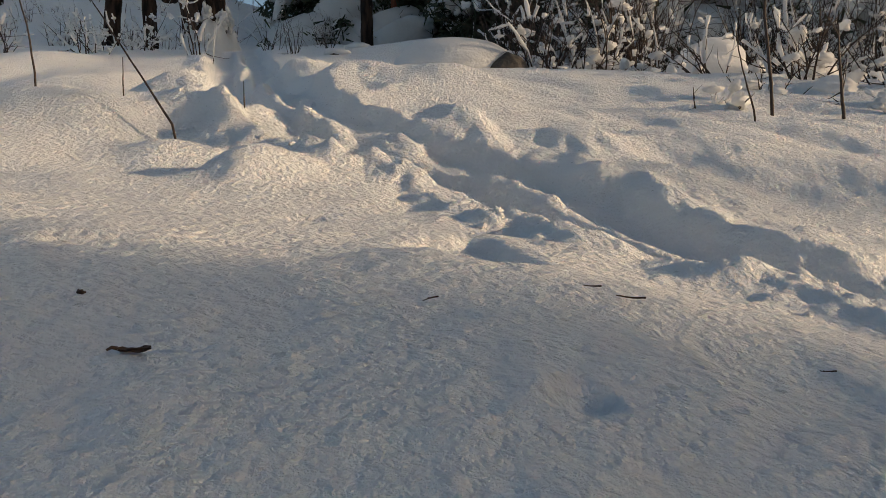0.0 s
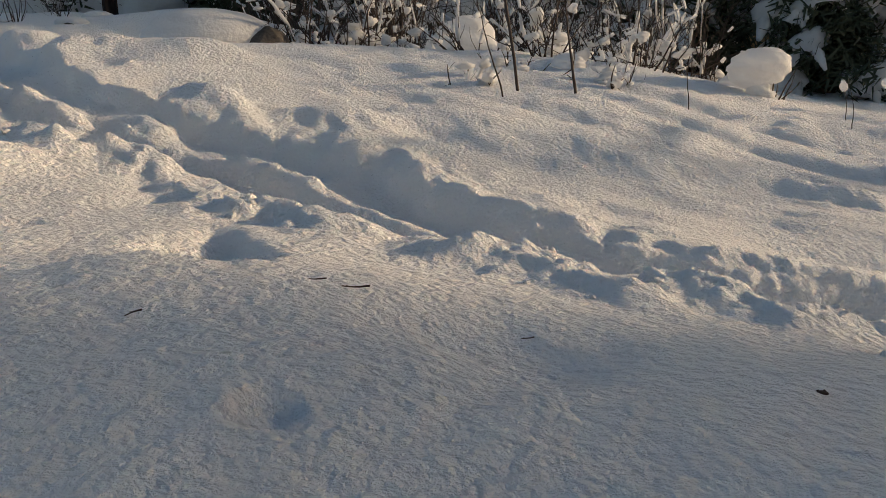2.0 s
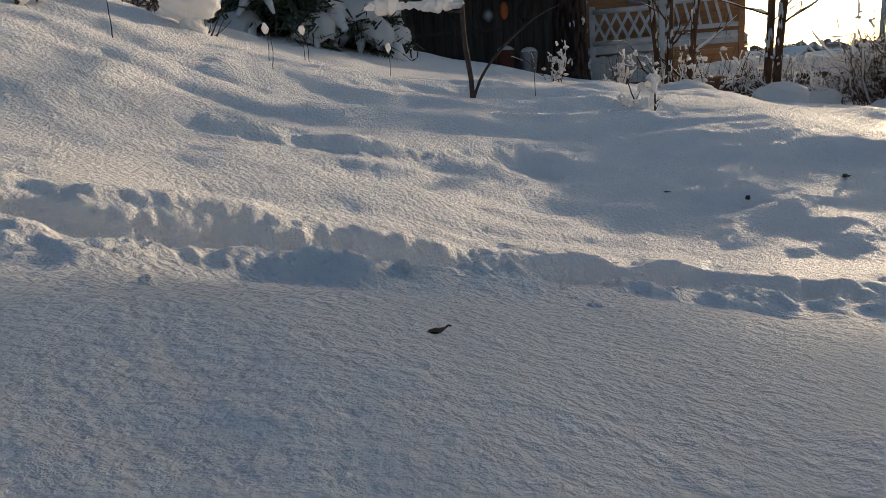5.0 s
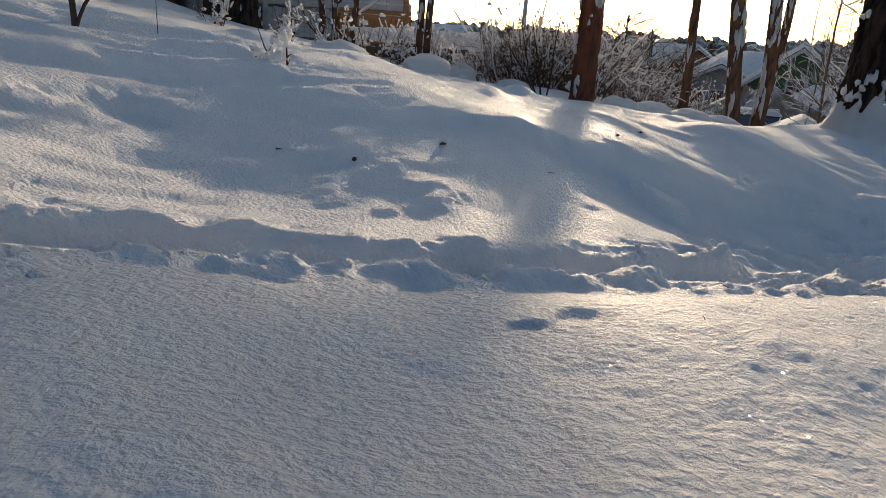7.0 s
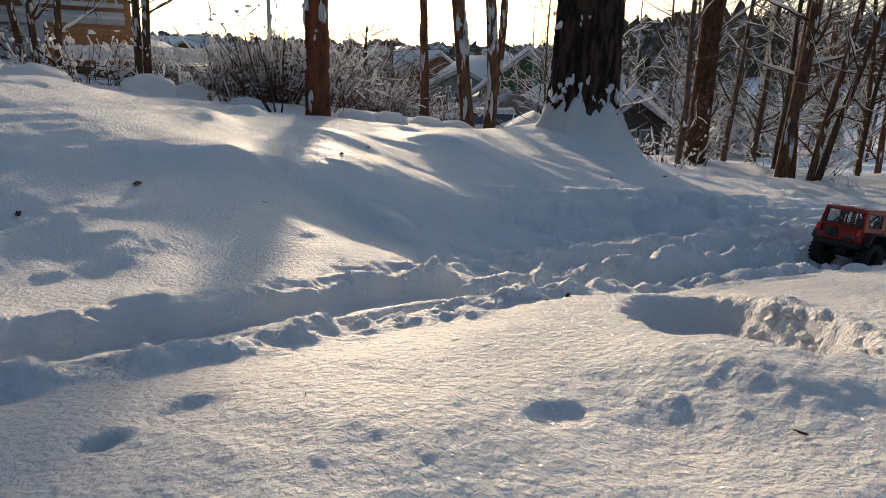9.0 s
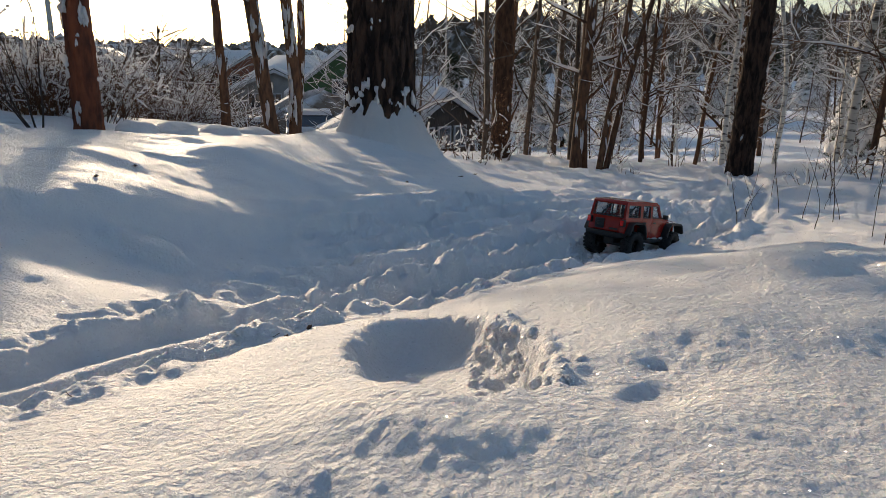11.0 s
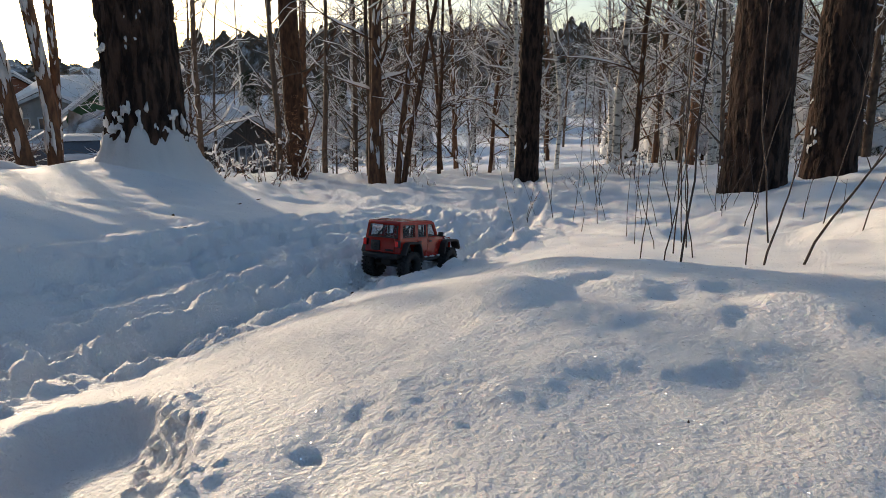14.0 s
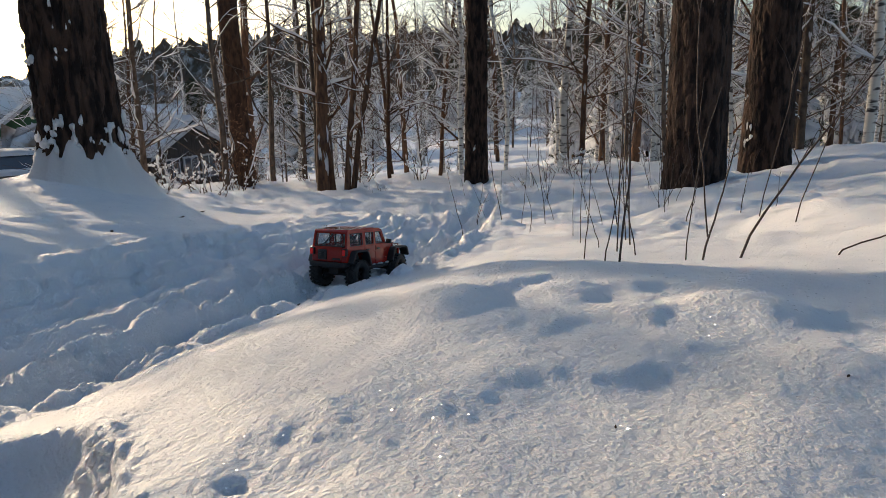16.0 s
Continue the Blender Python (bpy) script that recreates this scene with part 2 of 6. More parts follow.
def beside(line, x, y, reach):
    """The distance of points from a line (signed: to its left plus), and how far along it they lie. Far points get reach."""
    off, along = np.full(x.shape, reach * 9.0), np.zeros(x.shape)
    lo, hi = line.min(0) - reach, line.max(0) + reach
    near = np.where((x > lo[0]) & (x < hi[0]) & (y > lo[1]) & (y < hi[1]))[0]
    run = np.concatenate([[0], np.cumsum(np.linalg.norm(np.diff(line, axis=0), axis=1))])
    way = np.gradient(line, axis=0)
    way /= np.linalg.norm(way, axis=1)[:, None]
    for part_ in np.array_split(near, max(1, len(near) // 20000)):
        if not len(part_):
            continue
        dx, dy = x[part_, None] - line[None, :, 0], y[part_, None] - line[None, :, 1]
        k = np.argmin(dx * dx + dy * dy, axis=1)
        r = np.arange(len(part_))
        ex, ey = dx[r, k], dy[r, k]
        t = way[k, 0] * ex + way[k, 1] * ey
        other = np.clip(k + np.where(t > 0, 1, -1), 0, len(line) - 1)
        f = np.clip(np.abs(t) / (np.abs(run[other] - run[k]) + 1e-9), 0, 1)[:, None]
        w = way[k] * (1 - f) + way[other] * f
        off[part_] = w[:, 0] * ey - w[:, 1] * ex
        along[part_] = run[k] + t
    return off, along


def heap(x, y, cx, cy, rx, ry, turn, height, edge=2.0):
    """A heap (height plus) or hollow (minus); edge 2 is soft like a hill, 6 or more has steep walls."""
    c, s = math.cos(radians(turn)), math.sin(radians(turn))
    u, v = (c * (x - cx) + s * (y - cy)) / rx, (-s * (x - cx) + c * (y - cy)) / ry
    return height * np.exp(-np.power(u * u + v * v, edge / 2))


def land(x, y, detail=True):
    """The height of the snow."""
    x, y = np.asarray(x, float).ravel(), np.asarray(y, float).ravel()
    z = lie(x, y)
    far = np.hypot(x - 0.3, y + 0.3)
    wx, wy = x + 0.016 * crumble(x, y, 0.06, 1), y + 0.016 * crumble(x, y, 0.06, 2)
    for h in HEAPS:
        q = np.abs(x - h[0]) + np.abs(y - h[1]) < 5 * max(h[2], h[3])
        z[q] += heap(wx[q] if h[2] < 0.25 else x[q], wy[q] if h[2] < 0.25 else y[q], *h)
    # wind-smoothed hummocks, larger with distance
    mid = np.clip((far - 0.9) / 1.5, 0, 1)
    calm = 1 - 0.92 * np.exp(-((x - 1.9) / 1.9) ** 4 - ((y - 0.5) / 1.5) ** 4)
    calm = calm * (1 - 0.75 * np.exp(-((x - 3.3) / 1.6) ** 4 - ((y + 1.8) / 1.5) ** 4))
    z += mid * calm * (0.026 * ripple(x, y, 0.60, 1) + 0.010 * ripple(x, y, 0.26, 2)) + 0.003 * ripple(x, y, 0.16, 3)
    z += np.clip((far - 6) / 10, 0, 1) * 0.12 * ripple(x, y, 1.8, 0)
    z += np.clip((far - 0.5) / 0.8, 0, 1) * np.clip(4 / (far + 0.1), 0, 1) * (0.003 * ripple(x, y, 0.10, 1) + 0.0012 * ripple(x, y, 0.045, 3))
    # the wind's furrows on the sunny slope
    slope = np.exp(-((x - 2.2) / 1.6) ** 4 - ((y - 0.9) / 1.0) ** 4)
    u, v = 0.75 * x - 0.66 * y, 0.66 * x + 0.75 * y + 0.04 * ripple(x, y, 0.5, 1)
    z += slope * (0.009 * np.tanh(4 * ripple(u * 0.2, v, 0.11, 3)) + 0.010 * ripple(u * 0.16, v, 0.15, 0) + 0.011 * ripple(u * 0.2, v, 0.065, 2) + 0.009 * crumble(u * 0.45, v, 0.08, 1))
    brow = np.exp(-((x - 1.1) / 1.0) ** 4 - ((y - 1.75) / 0.55) ** 4)
    u, v = 0.90 * x - 0.43 * y, 0.43 * x + 0.90 * y + 0.05 * ripple(x, y, 0.4, 2)
    z += brow * (0.011 * ripple(u * 0.22, v, 0.085, 3) + 0.007 * ripple(u * 0.3, v, 0.04, 1) + 0.011 * crumble(u * 0.5, v, 0.09, 2))
    # the edge where the slope breaks off towards the trench
    far_off, run_ = beside(CREST, x, y, 1.5)
    ends = np.clip(run_ / 0.3, 0, 1) * np.clip((CREST_LONG - run_) / 0.4, 0, 1) * (np.abs(far_off) < 1.5) * (1 - 0.8 * np.exp(-((y - 0.30) / 0.24) ** 4))
    z += ends * (0.016 + 0.008 * ripple(x, y, 0.5, 1) + 0.020 * np.clip((0.1 - y) / 0.4, 0, 1)) * np.tanh((far_off + 0.03 * ripple(x, y, 0.25, 2) + 0.05 * crumble(x, y, 0.16, 1)) / 0.06) * np.where(far_off > 0, 1.5, 0.9) * np.exp(-np.abs(far_off) / np.where(far_off > 0, 0.45, 0.3))
    # two wheel ruts with crumbled edges
    off, along = beside(TRACK, x, y, 1.2)
    close_by = np.abs(off) < 1.2
    rag = np.zeros(x.shape)
    rag[close_by] = crumble(x[close_by], y[close_by], 0.13, 1)
    rough = np.zeros(x.shape)
    rough[close_by] = crumble(x[close_by], y[close_by], 0.07, 2)
    s = np.abs(off + 0.015 * ripple(x, y, 0.4, 2) + 0.018 * rag + 0.016 * rough)
    wide = np.where(np.abs(off) < 0.5, 1.0, 0.0)
    fade = np.clip(1.2 - along / 60, 0.3, 1)
    bank = np.where(off < 0, 0.020, np.where(x < 1.6, 0.008, 0.018))
    z += wide * fade * (-RUT * np.exp(-((s - 0.088) / 0.066) ** 8) - 0.35 * RUT * np.exp(-(s / 0.07) ** 2)
                        + bank * (0.6 + 1.1 * rough + 0.3 * rag) * np.exp(-((s - 0.19) / 0.05) ** 2))
    # the steep bank on the uphill side of the trench
    stretch = np.clip((x - 0.22) / 0.15, 0, 1) * np.clip((1.55 - x) / 0.2, 0, 1) * (np.abs(off) < 0.9)
    brim = off - 0.18 + 0.03 * rag
    z += stretch * 0.016 / (1 + np.exp(-np.clip(brim / 0.004, -30, 30))) * np.exp(-np.clip(brim, 0, 1) / 0.2)
    hilly = 0.45 + 0.55 * np.clip((-x * 0.42 - y * 0.9 + 8) / 40, 0, 1)
    z += hilly * (np.clip((far - 70) / 60, 0, 1) ** 2 * 6 + np.clip((far - 130) / 300, 0, 1) * 14)
    churn = np.exp(-(off / 0.38) ** 4) * np.clip((y - 0.75) / 0.4, 0, 1) * np.clip((3.5 - y) / 1.5, 0, 1)
    z += churn * (0.022 * ripple(x, y, 0.19, 0) + 0.012 * ripple(x, y, 0.085, 3) + 0.006 * ripple(x, y, 0.03, 1))
    # older ruts run beside the fresh ones down the slope
    older = np.exp(-((off - 0.42) / 0.66) ** 4) * np.clip((-0.9 - y) / 0.6, 0, 1) * np.clip((y + 6) / 2, 0, 1) * (np.abs(off) < 1.2)
    ridges = np.tanh(2.5 * np.sin(6.283 * (off + 0.05 * rag + 0.03 * rough + 0.04 * ripple(along, off, 0.5, 1)) / 0.125))
    lanes = 0.5 * ridges * np.clip(0.7 + ripple(x, y, 0.35, 2), 0, 1.3) + 0.6 * np.tanh(4.0 * ripple(off + 0.05 * rag + 0.03 * rough, along * 0.05, 0.12, 2))
    z += older * (0.032 * lanes + 0.010 * np.tanh(3 * ripple(off + 0.05 * rag, along * 0.08, 0.06, 0)) + (0.024 * rough + 0.014 * rag) * np.clip(ripple(x, y, 0.4, 0) + 0.7, 0.2, 1))
    # fine furrows drawn by the wind below the old pine, and soft dimples on the near crest
    u, v = 0.6 * x + 0.8 * y, 0.8 * x - 0.6 * y
    drawn = np.exp(-((x - 3.7) / 1.5) ** 4 - ((y + 1.9) / 1.5) ** 4)
    z += drawn * (0.008 * ripple(u * 0.22, v, 0.075, 0) + 0.007 * ripple(u * 0.3, v, 0.2, 2))
    near = np.clip(1.75 - far, 0, 1) * np.clip(np.abs(off) / 0.3 - 0.7, 0, 1)
    z += near * (0.0016 * ripple(0.9 * x + 0.4 * y, 0.9 * y - 0.4 * x, 0.095, 1) + 0.0008 * ripple(0.7 * x - 0.7 * y, 0.7 * x + 0.7 * y, 0.05, 3))
    drifts = np.exp(-((x + 0.95) / 0.85) ** 4 - ((y - 1.75) / 1.0) ** 4)
    u, v = 0.96 * x - 0.28 * y, 0.28 * x + 0.96 * y + 0.08 * ripple(x, y, 0.5, 3)
    z += drifts * (0.022 * ripple(u * 0.35, v, 0.20, 1) + 0.008 * ripple(u * 0.4, v, 0.09, 2))
    soft = np.exp(-((far - 0.9) / 0.9) ** 4) * np.clip(np.abs(off) / 0.25 - 0.7, 0, 1)
    z += soft * (0.0065 * ripple(0.8 * x + 0.5 * y, 0.8 * y - 0.5 * x, 0.24, 1) + 0.0040 * ripple(0.6 * x - 0.8 * y, 0.6 * y + 0.8 * x, 0.11, 2))
    # loose crumbs on the crust close by
    k = near > 0
    z[k] += near[k] * (0.0014 * crumble(x[k], y[k], 0.05, 3) + 0.0014 * ripple(0.8 * x[k] + 0.6 * y[k], 0.8 * y[k] - 0.6 * x[k], 0.024, 2) ** 2 + 0.0011 * ripple(0.3 * x[k] - 0.95 * y[k], 0.3 * y[k] + 0.95 * x[k], 0.016, 1) ** 2)
    # lumps on the crest towards the wood
    lumpy = np.exp(-((x - 0.75) / 0.55) ** 4 - ((y + 1.85) / 0.5) ** 4) * np.clip(-off / 0.3 - 0.6, 0, 1)
    z += lumpy * (0.026 * np.clip(ripple(x, y, 0.20, 1), -0.1, 1) + 0.016 * np.clip(ripple(x, y, 0.10, 2), -0.2, 1) + 0.004 * crumble(x, y, 0.07, 3))
    # rounded clods pushed up along both rims of the trench
    rim = np.exp(-((s - 0.215) / 0.06) ** 4) + 0.8 * np.exp(-((off - 0.42) / 0.25) ** 4) * np.clip((-0.6 - y) / 0.4, 0, 1)
    k = (rim > 0.01) & close_by & (y < 1.2)
    z[k] += rim[k] * np.clip(0.35 - 1.3 * (y[k] + 0.3), 0.35, 1) * fade[k] * (0.013 * np.tanh(4 * (ripple(x[k], y[k], 0.085, 2) - 0.15)) + 0.008 * np.tanh(4 * ripple(x[k], y[k], 0.045, 1)))
    # trodden path beyond
    off2, along2 = beside(FOOTPATH, x, y, 1.2)
    tread = np.exp(-(off2 / 0.85) ** 4)
    z += tread * np.clip((-3.9 - y) / 1.0, 0.15, 1) * (0.020 * np.tanh(2 * ripple(x, y, 0.34, 3)) + 0.020 * np.tanh(2 * ripple(x, y, 0.19, 1)) + 0.006 * ripple(x, y, 0.09, 2))
    # the trodden, twig-strewn floor of the wood
    floor = np.clip((-3.2 - y) / 1.5, 0, 1) * np.clip((x - 0.2) / 1.0, 0, 1) * np.clip(12 / (far + 0.1), 0, 1) * (far < 40)
    k = floor > 0
    z[k] += floor[k] * (0.07 * crumble(x[k], y[k], 0.55, 2) + 0.024 * crumble(x[k], y[k], 0.2, 0))
    # crumbled wall of the deep pit
    wall = np.exp(-((0.45 * (x - 0.92) + 0.9 * (y + 1.045)) / 0.06) ** 4 - ((0.9 * (x - 0.92) - 0.45 * (y + 1.045)) / 0.22) ** 4)
    z += wall * (0.010 * crumble(x, y, 0.075, 2) + 0.008 * np.abs(ripple(x, y, 0.034, 1)) + 0.004 * ripple(x, y, 0.016, 2))
    torn = np.exp(-((x - 0.74) / 0.12) ** 4 - ((y + 1.22) / 0.13) ** 4)
    z += torn * 0.006 * crumble(x, y, 0.06, 1)
    if detail:
        close = np.clip(1.6 - far / 2.5, 0.15, 1)
        z += close * (0.0007 * ripple(0.8 * x + 0.6 * y, 0.8 * y - 0.6 * x, 0.029, 0) + 0.0006 * ripple(0.5 * x - 0.86 * y, 0.5 * y + 0.86 * x, 0.013, 1))
    return z


def ground_z(x, y):
    return float(land(np.array([x]), np.array([y]), False)[0])


RUT = 0.049
CREST = spline([(0.35, 1.22), (0.62, 1.24), (1.0, 1.14), (1.15, 1.01), (1.40, 0.83), (1.60, 0.74), (1.78, 0.66), (1.86, 0.52), (1.87, 0.34), (1.98, 0.19), (2.26, 0.02), (2.45, -0.25), (2.52, -0.58), (2.62, -0.92), (2.80, -1.28), (3.02, -1.75)], 0.03)
CREST_LONG = float(np.sum(np.linalg.norm(np.diff(CREST, axis=0), axis=1)))
FOOTPATH = spline([(2.9, -4.2), (3.6, -5.6), (4.6, -7.4), (6.2, -10.0), (8.6, -14.0), (11.0, -18.5), (15, -26)], 0.1)
HEAPS = [  # x, y, half width, half depth, turn, height, edge
    (-5.0, 10.5, 3.6, 2.7, 0, 2.0, 2), (0.0, 4.1, 0.5, 0.4, 0, 0.13, 2), (-1.75, 4.9, 0.4, 0.35, 0, -0.06, 2), (-2.5, 5.4, 0.5, 0.4, 0, -0.08, 2),
    (-0.85, 1.50, 0.24, 0.15, 0, 0.05, 2.5), (-0.46, 1.17, 0.12, 0.07, 0, 0.025, 2.5), (-1.45, 2.6, 0.28, 0.2, 10, 0.06, 2.5), (-0.48, 1.50, 0.14, 0.09, 0, 0.03, 2.5),
    (-0.25, 2.05, 0.13, 0.10, 0, 0.06, 2.5), (-0.62, 2.75, 0.2, 0.13, 0, 0.07, 2.5), (0.02, 1.98, 0.15, 0.08, 0, 0.045, 2.5), (-0.90, 2.25, 0.2, 0.12, 0, 0.06, 2.5), (-2.05, 3.4, 0.3, 0.25, 0, 0.05, 2.5),
    (-0.10, 1.42, 0.06, 0.10, 20, 0.035, 3), (0.03, 1.55, 0.05, 0.09, 30, 0.035, 3), (0.28, 1.45, 0.10, 0.05, -20, 0.03, 3), (0.55, 1.45, 0.2, 0.07, -10, 0.025, 3),
    (0.88, -4.4, 0.32, 0.25, 0, 0.12, 2.5), (0.6, -4.1, 0.3, 0.25, 0, 0.08, 2.5), (1.8, -5.2, 0.3, 0.25, 0, 0.07, 2.5), (0.80, -1.80, 0.07, 0.06, 0, 0.02, 2.5), (0.55, -1.95, 0.08, 0.07, 0, 0.015, 2.5), (1.05, -1.72, 0.07, 0.06, 0, 0.015, 2.5),
    (3.40, -0.75, 0.26, 0.2, 0, 0.05, 2.5), (3.85, -1.37, 0.28, 0.22, 0, 0.05, 2.5), (2.82, 0.22, 0.3, 0.12, 20, 0.012, 2.5), (3.45, -0.17, 0.2, 0.12, 0, 0.04, 2.5), (4.2, -0.35, 0.12, 0.1, 0, 0.05, 2.5), (4.5, -1.3, 0.16, 0.12, 0, 0.03, 2.5),
    (-0.30, 1.02, 0.075, 0.07, 0, 0.05, 2),        # dome behind the first ridge
    (-1.05, 1.75, 0.22, 0.22, 20, 0.09, 2), (-0.75, 1.35, 0.12, 0.10, 0, 0.03, 2), (-0.45, 1.5, 0.10, 0.10, 0, 0.03, 2),
    (0.016, 0.52, 0.040, 0.070, 8, -0.038, 3.0), (0.022, 0.60, 0.015, 0.06, 0, -0.014, 3), (0.048, 0.215, 0.012, 0.014, 0, -0.006, 4),
    (-0.16, 0.72, 0.025, 0.02, 0, -0.012, 3), (-0.22, 0.41, 0.03, 0.02, 0, -0.008, 3),
    (0.80, -0.32, 0.045, 0.022, -30, -0.009, 5), (0.745, -0.275, 0.016, 0.016, 0, -0.014, 4),
    (0.725, -0.60, 0.034, 0.015, -60, -0.008, 5), (0.585, -0.50, 0.085, 0.05, -75, -0.008, 2), (0.50, -0.72, 0.05, 0.05, 0, -0.011, 3),
    (1.0, -0.985, 0.235, 0.112, -18, -0.078, 9), (0.76, -0.80, 0.08, 0.12, 10, 0.02, 2), (0.672, -1.03, 0.055, 0.026, -75, -0.011, 4), (0.738, -1.097, 0.015, 0.010, 0, -0.010, 4),
    (1.24, -0.68, 0.04, 0.14, 25, -0.03, 5), (0.482, -1.49, 0.082, 0.070, 47, -0.009, 8), (0.60, -1.33, 0.05, 0.05, 0, -0.005, 2),
    (2.85, -0.78, 0.28, 0.30, 0, 0.07, 2), (3.7, -1.55, 0.35, 0.30, 0, 0.06, 2), (2.45, -0.80, 0.12, 0.06, 60, 0.05, 6),
    (5.35, -2.90, 0.50, 0.50, 0, 0.22, 2.0), (5.0, -2.9, 1.0, 0.9, 0, 0.08, 2.0), (4.0, 0.6, 0.40, 0.3, 0, 0.06, 2), (4.5, 1.25, 0.35, 0.25, 0, 0.08, 2),
    (1.95, -0.08, 0.45, 0.28, -35, 0.055, 2), (2.42, -0.36, 0.32, 0.30, 0, 0.050, 2), (1.28, 0.74, 0.36, 0.20, -40, 0.070, 2), (1.45, 1.30, 0.42, 0.34, -20, -0.085, 2), (1.98, -0.66, 0.22, 0.22, 0, 0.030, 2), (2.15, 0.62, 0.5, 0.3, -30, -0.025, 2),
    (0.70, -0.42, 0.11, 0.10, 0, 0.018, 2), (0.70, -0.69, 0.12, 0.09, 0, -0.020, 2), (0.56, -0.18, 0.11, 0.10, 0, -0.012, 2), (0.87, -0.43, 0.09, 0.09, 0, 0.010, 2),
    (0.52, -1.38, 0.16, 0.16, 0, -0.015, 2), (0.16, 0.29, 0.06, 0.06, 0, -0.018, 2), (0.19, 0.10, 0.07, 0.07, 0, 0.012, 2), (-0.02, 0.42, 0.08, 0.08, 0, 0.010, 2), (0.70, -1.10, 0.07, 0.07, 0, -0.012, 2),
    (0.35, -3.6, 0.28, 0.2, 0, 0.10, 2), (-0.4, -3.4, 0.4, 0.4, 0, 0.1, 2),
]


def build_ground():
    angles = np.concatenate([np.linspace(-112, 140, 1100, endpoint=False), np.linspace(140, 248, 50, endpoint=False)])
    angles = np.radians(angles)
    rows = [0.06]
    while rows[-1] < 900:
        r = rows[-1]
        rows.append(r * (1.0085 if r < 0.55 else 1.006 if r < 2.8 else 1.0085 if r < 6 else 1.03 if r < 60 else 1.2))
    rows = np.array(rows)
    x = 0.25 + np.outer(rows, np.cos(angles)).ravel()
    y = -0.35 + np.outer(rows, np.sin(angles)).ravel()
    z = land(x, y)
    n, k = len(rows), len(angles)
    i, j = np.meshgrid(np.arange(n - 1), np.arange(k), indexing="ij")
    a, b = i * k + j, i * k + (j + 1) % k
    faces = np.stack([a, a + k, b + k, b], -1).reshape(-1, 4)
    verts = np.stack([x, y, z], 1)
    ground = mesh_object("ground", verts, faces, SNOW)
    return tagged(ground, "deep soft snow on a slope, with wheel ruts, pits and hummocks", "snow", kind="structure")


ground = build_ground()

# ---- things and parts ----
def thing(name, at, label, category, group="", turn=0.0, kind="", size=1.0):
    ob = new(name)
    ob.empty_display_size = 0.05
    ob.matrix_basis = pose(*at, 0, 0, turn) @ Matrix.Scale(size, 4)
    return tagged(ob, label, category, group, kind)


def part(name, shape, mat, parent, label="", smooth=True, kind=""):
    """One mesh under a thing or a part: shape is a bmesh, or arrays of points and faces."""
    if isinstance(shape, tuple):
        ob = mesh_object(name, shape[0], shape[1], mat, smooth)
    else:
        me = bpy.data.meshes.new(name)
        shape.to_mesh(me)
        shape.free()
        me.materials.append(mat)
        me.polygons.foreach_set("use_smooth", np.full(len(me.polygons), smooth, bool))
        ob = new(name, me)
    ob.parent = parent
    return tagged(ob, label, kind=kind)


def join(shapes):
    """Several (points, quads) pairs as one."""
    points, faces, n = [], [], 0
    for v, f in shapes:
        points.append(v)
        faces.append(f + n)
        n += len(v)
    return np.vstack(points), np.vstack(faces)


def tubes(lines):
    """Tapered tubes along lines of (points, radii, sides)."""
    out = []
    for p, r, k in lines:
        p, r = np.asarray(p, float), np.asarray(r, float)
        way = np.gradient(p, axis=0)
        way /= np.linalg.norm(way, axis=1)[:, None] + 1e-9
        up = np.array([0, 0, 1.0]) if abs(way.mean(0)[2]) < 0.85 else np.array([1.0, 0.1, 0])
        a = np.cross(way, up)
        a /= np.linalg.norm(a, axis=1)[:, None] + 1e-9
        b = np.cross(way, a)
        t = np.linspace(0, 2 * np.pi, k, endpoint=False)
        ring = p[:, None] + r[:, None, None] * (np.cos(t)[None, :, None] * a[:, None] + np.sin(t)[None, :, None] * b[:, None])
        i, j = np.meshgrid(np.arange(len(p) - 1), np.arange(k), indexing="ij")
        q = np.stack([i * k + j, i * k + (j + 1) % k, (i + 1) * k + (j + 1) % k, (i + 1) * k + j], -1).reshape(-1, 4)
        out.append((ring.reshape(-1, 3), q))
    return join(out)


def blob(at, size, rng, rows=7, cols=10, rough=0.18):
    """A lumpy clod: a ball squeezed to size, with an uneven skin."""
    u = np.linspace(0.02, np.pi - 0.02, rows)[:, None]
    v = np.linspace(0, 2 * np.pi, cols, endpoint=False)[None, :]
    a, b, c = rng.uniform(0, 6, 3)
    r = 1 + rough * (np.sin(2 * u + a) * np.cos(2 * v + b) + 0.7 * np.sin(3 * v + c) * np.sin(u) + 0.5 * np.cos(5 * v + a) * np.sin(3 * u))
    p = np.stack([r * np.sin(u) * np.cos(v), r * np.sin(u) * np.sin(v), r * np.cos(u) + 0 * v], -1).reshape(-1, 3) * np.array(size) + np.array(at)
    i, j = np.meshgrid(np.arange(rows - 1), np.arange(cols), indexing="ij")
    return p, np.stack([i * cols + j, (i + 1) * cols + j, (i + 1) * cols + (j + 1) % cols, i * cols + (j + 1) % cols], -1).reshape(-1, 4)


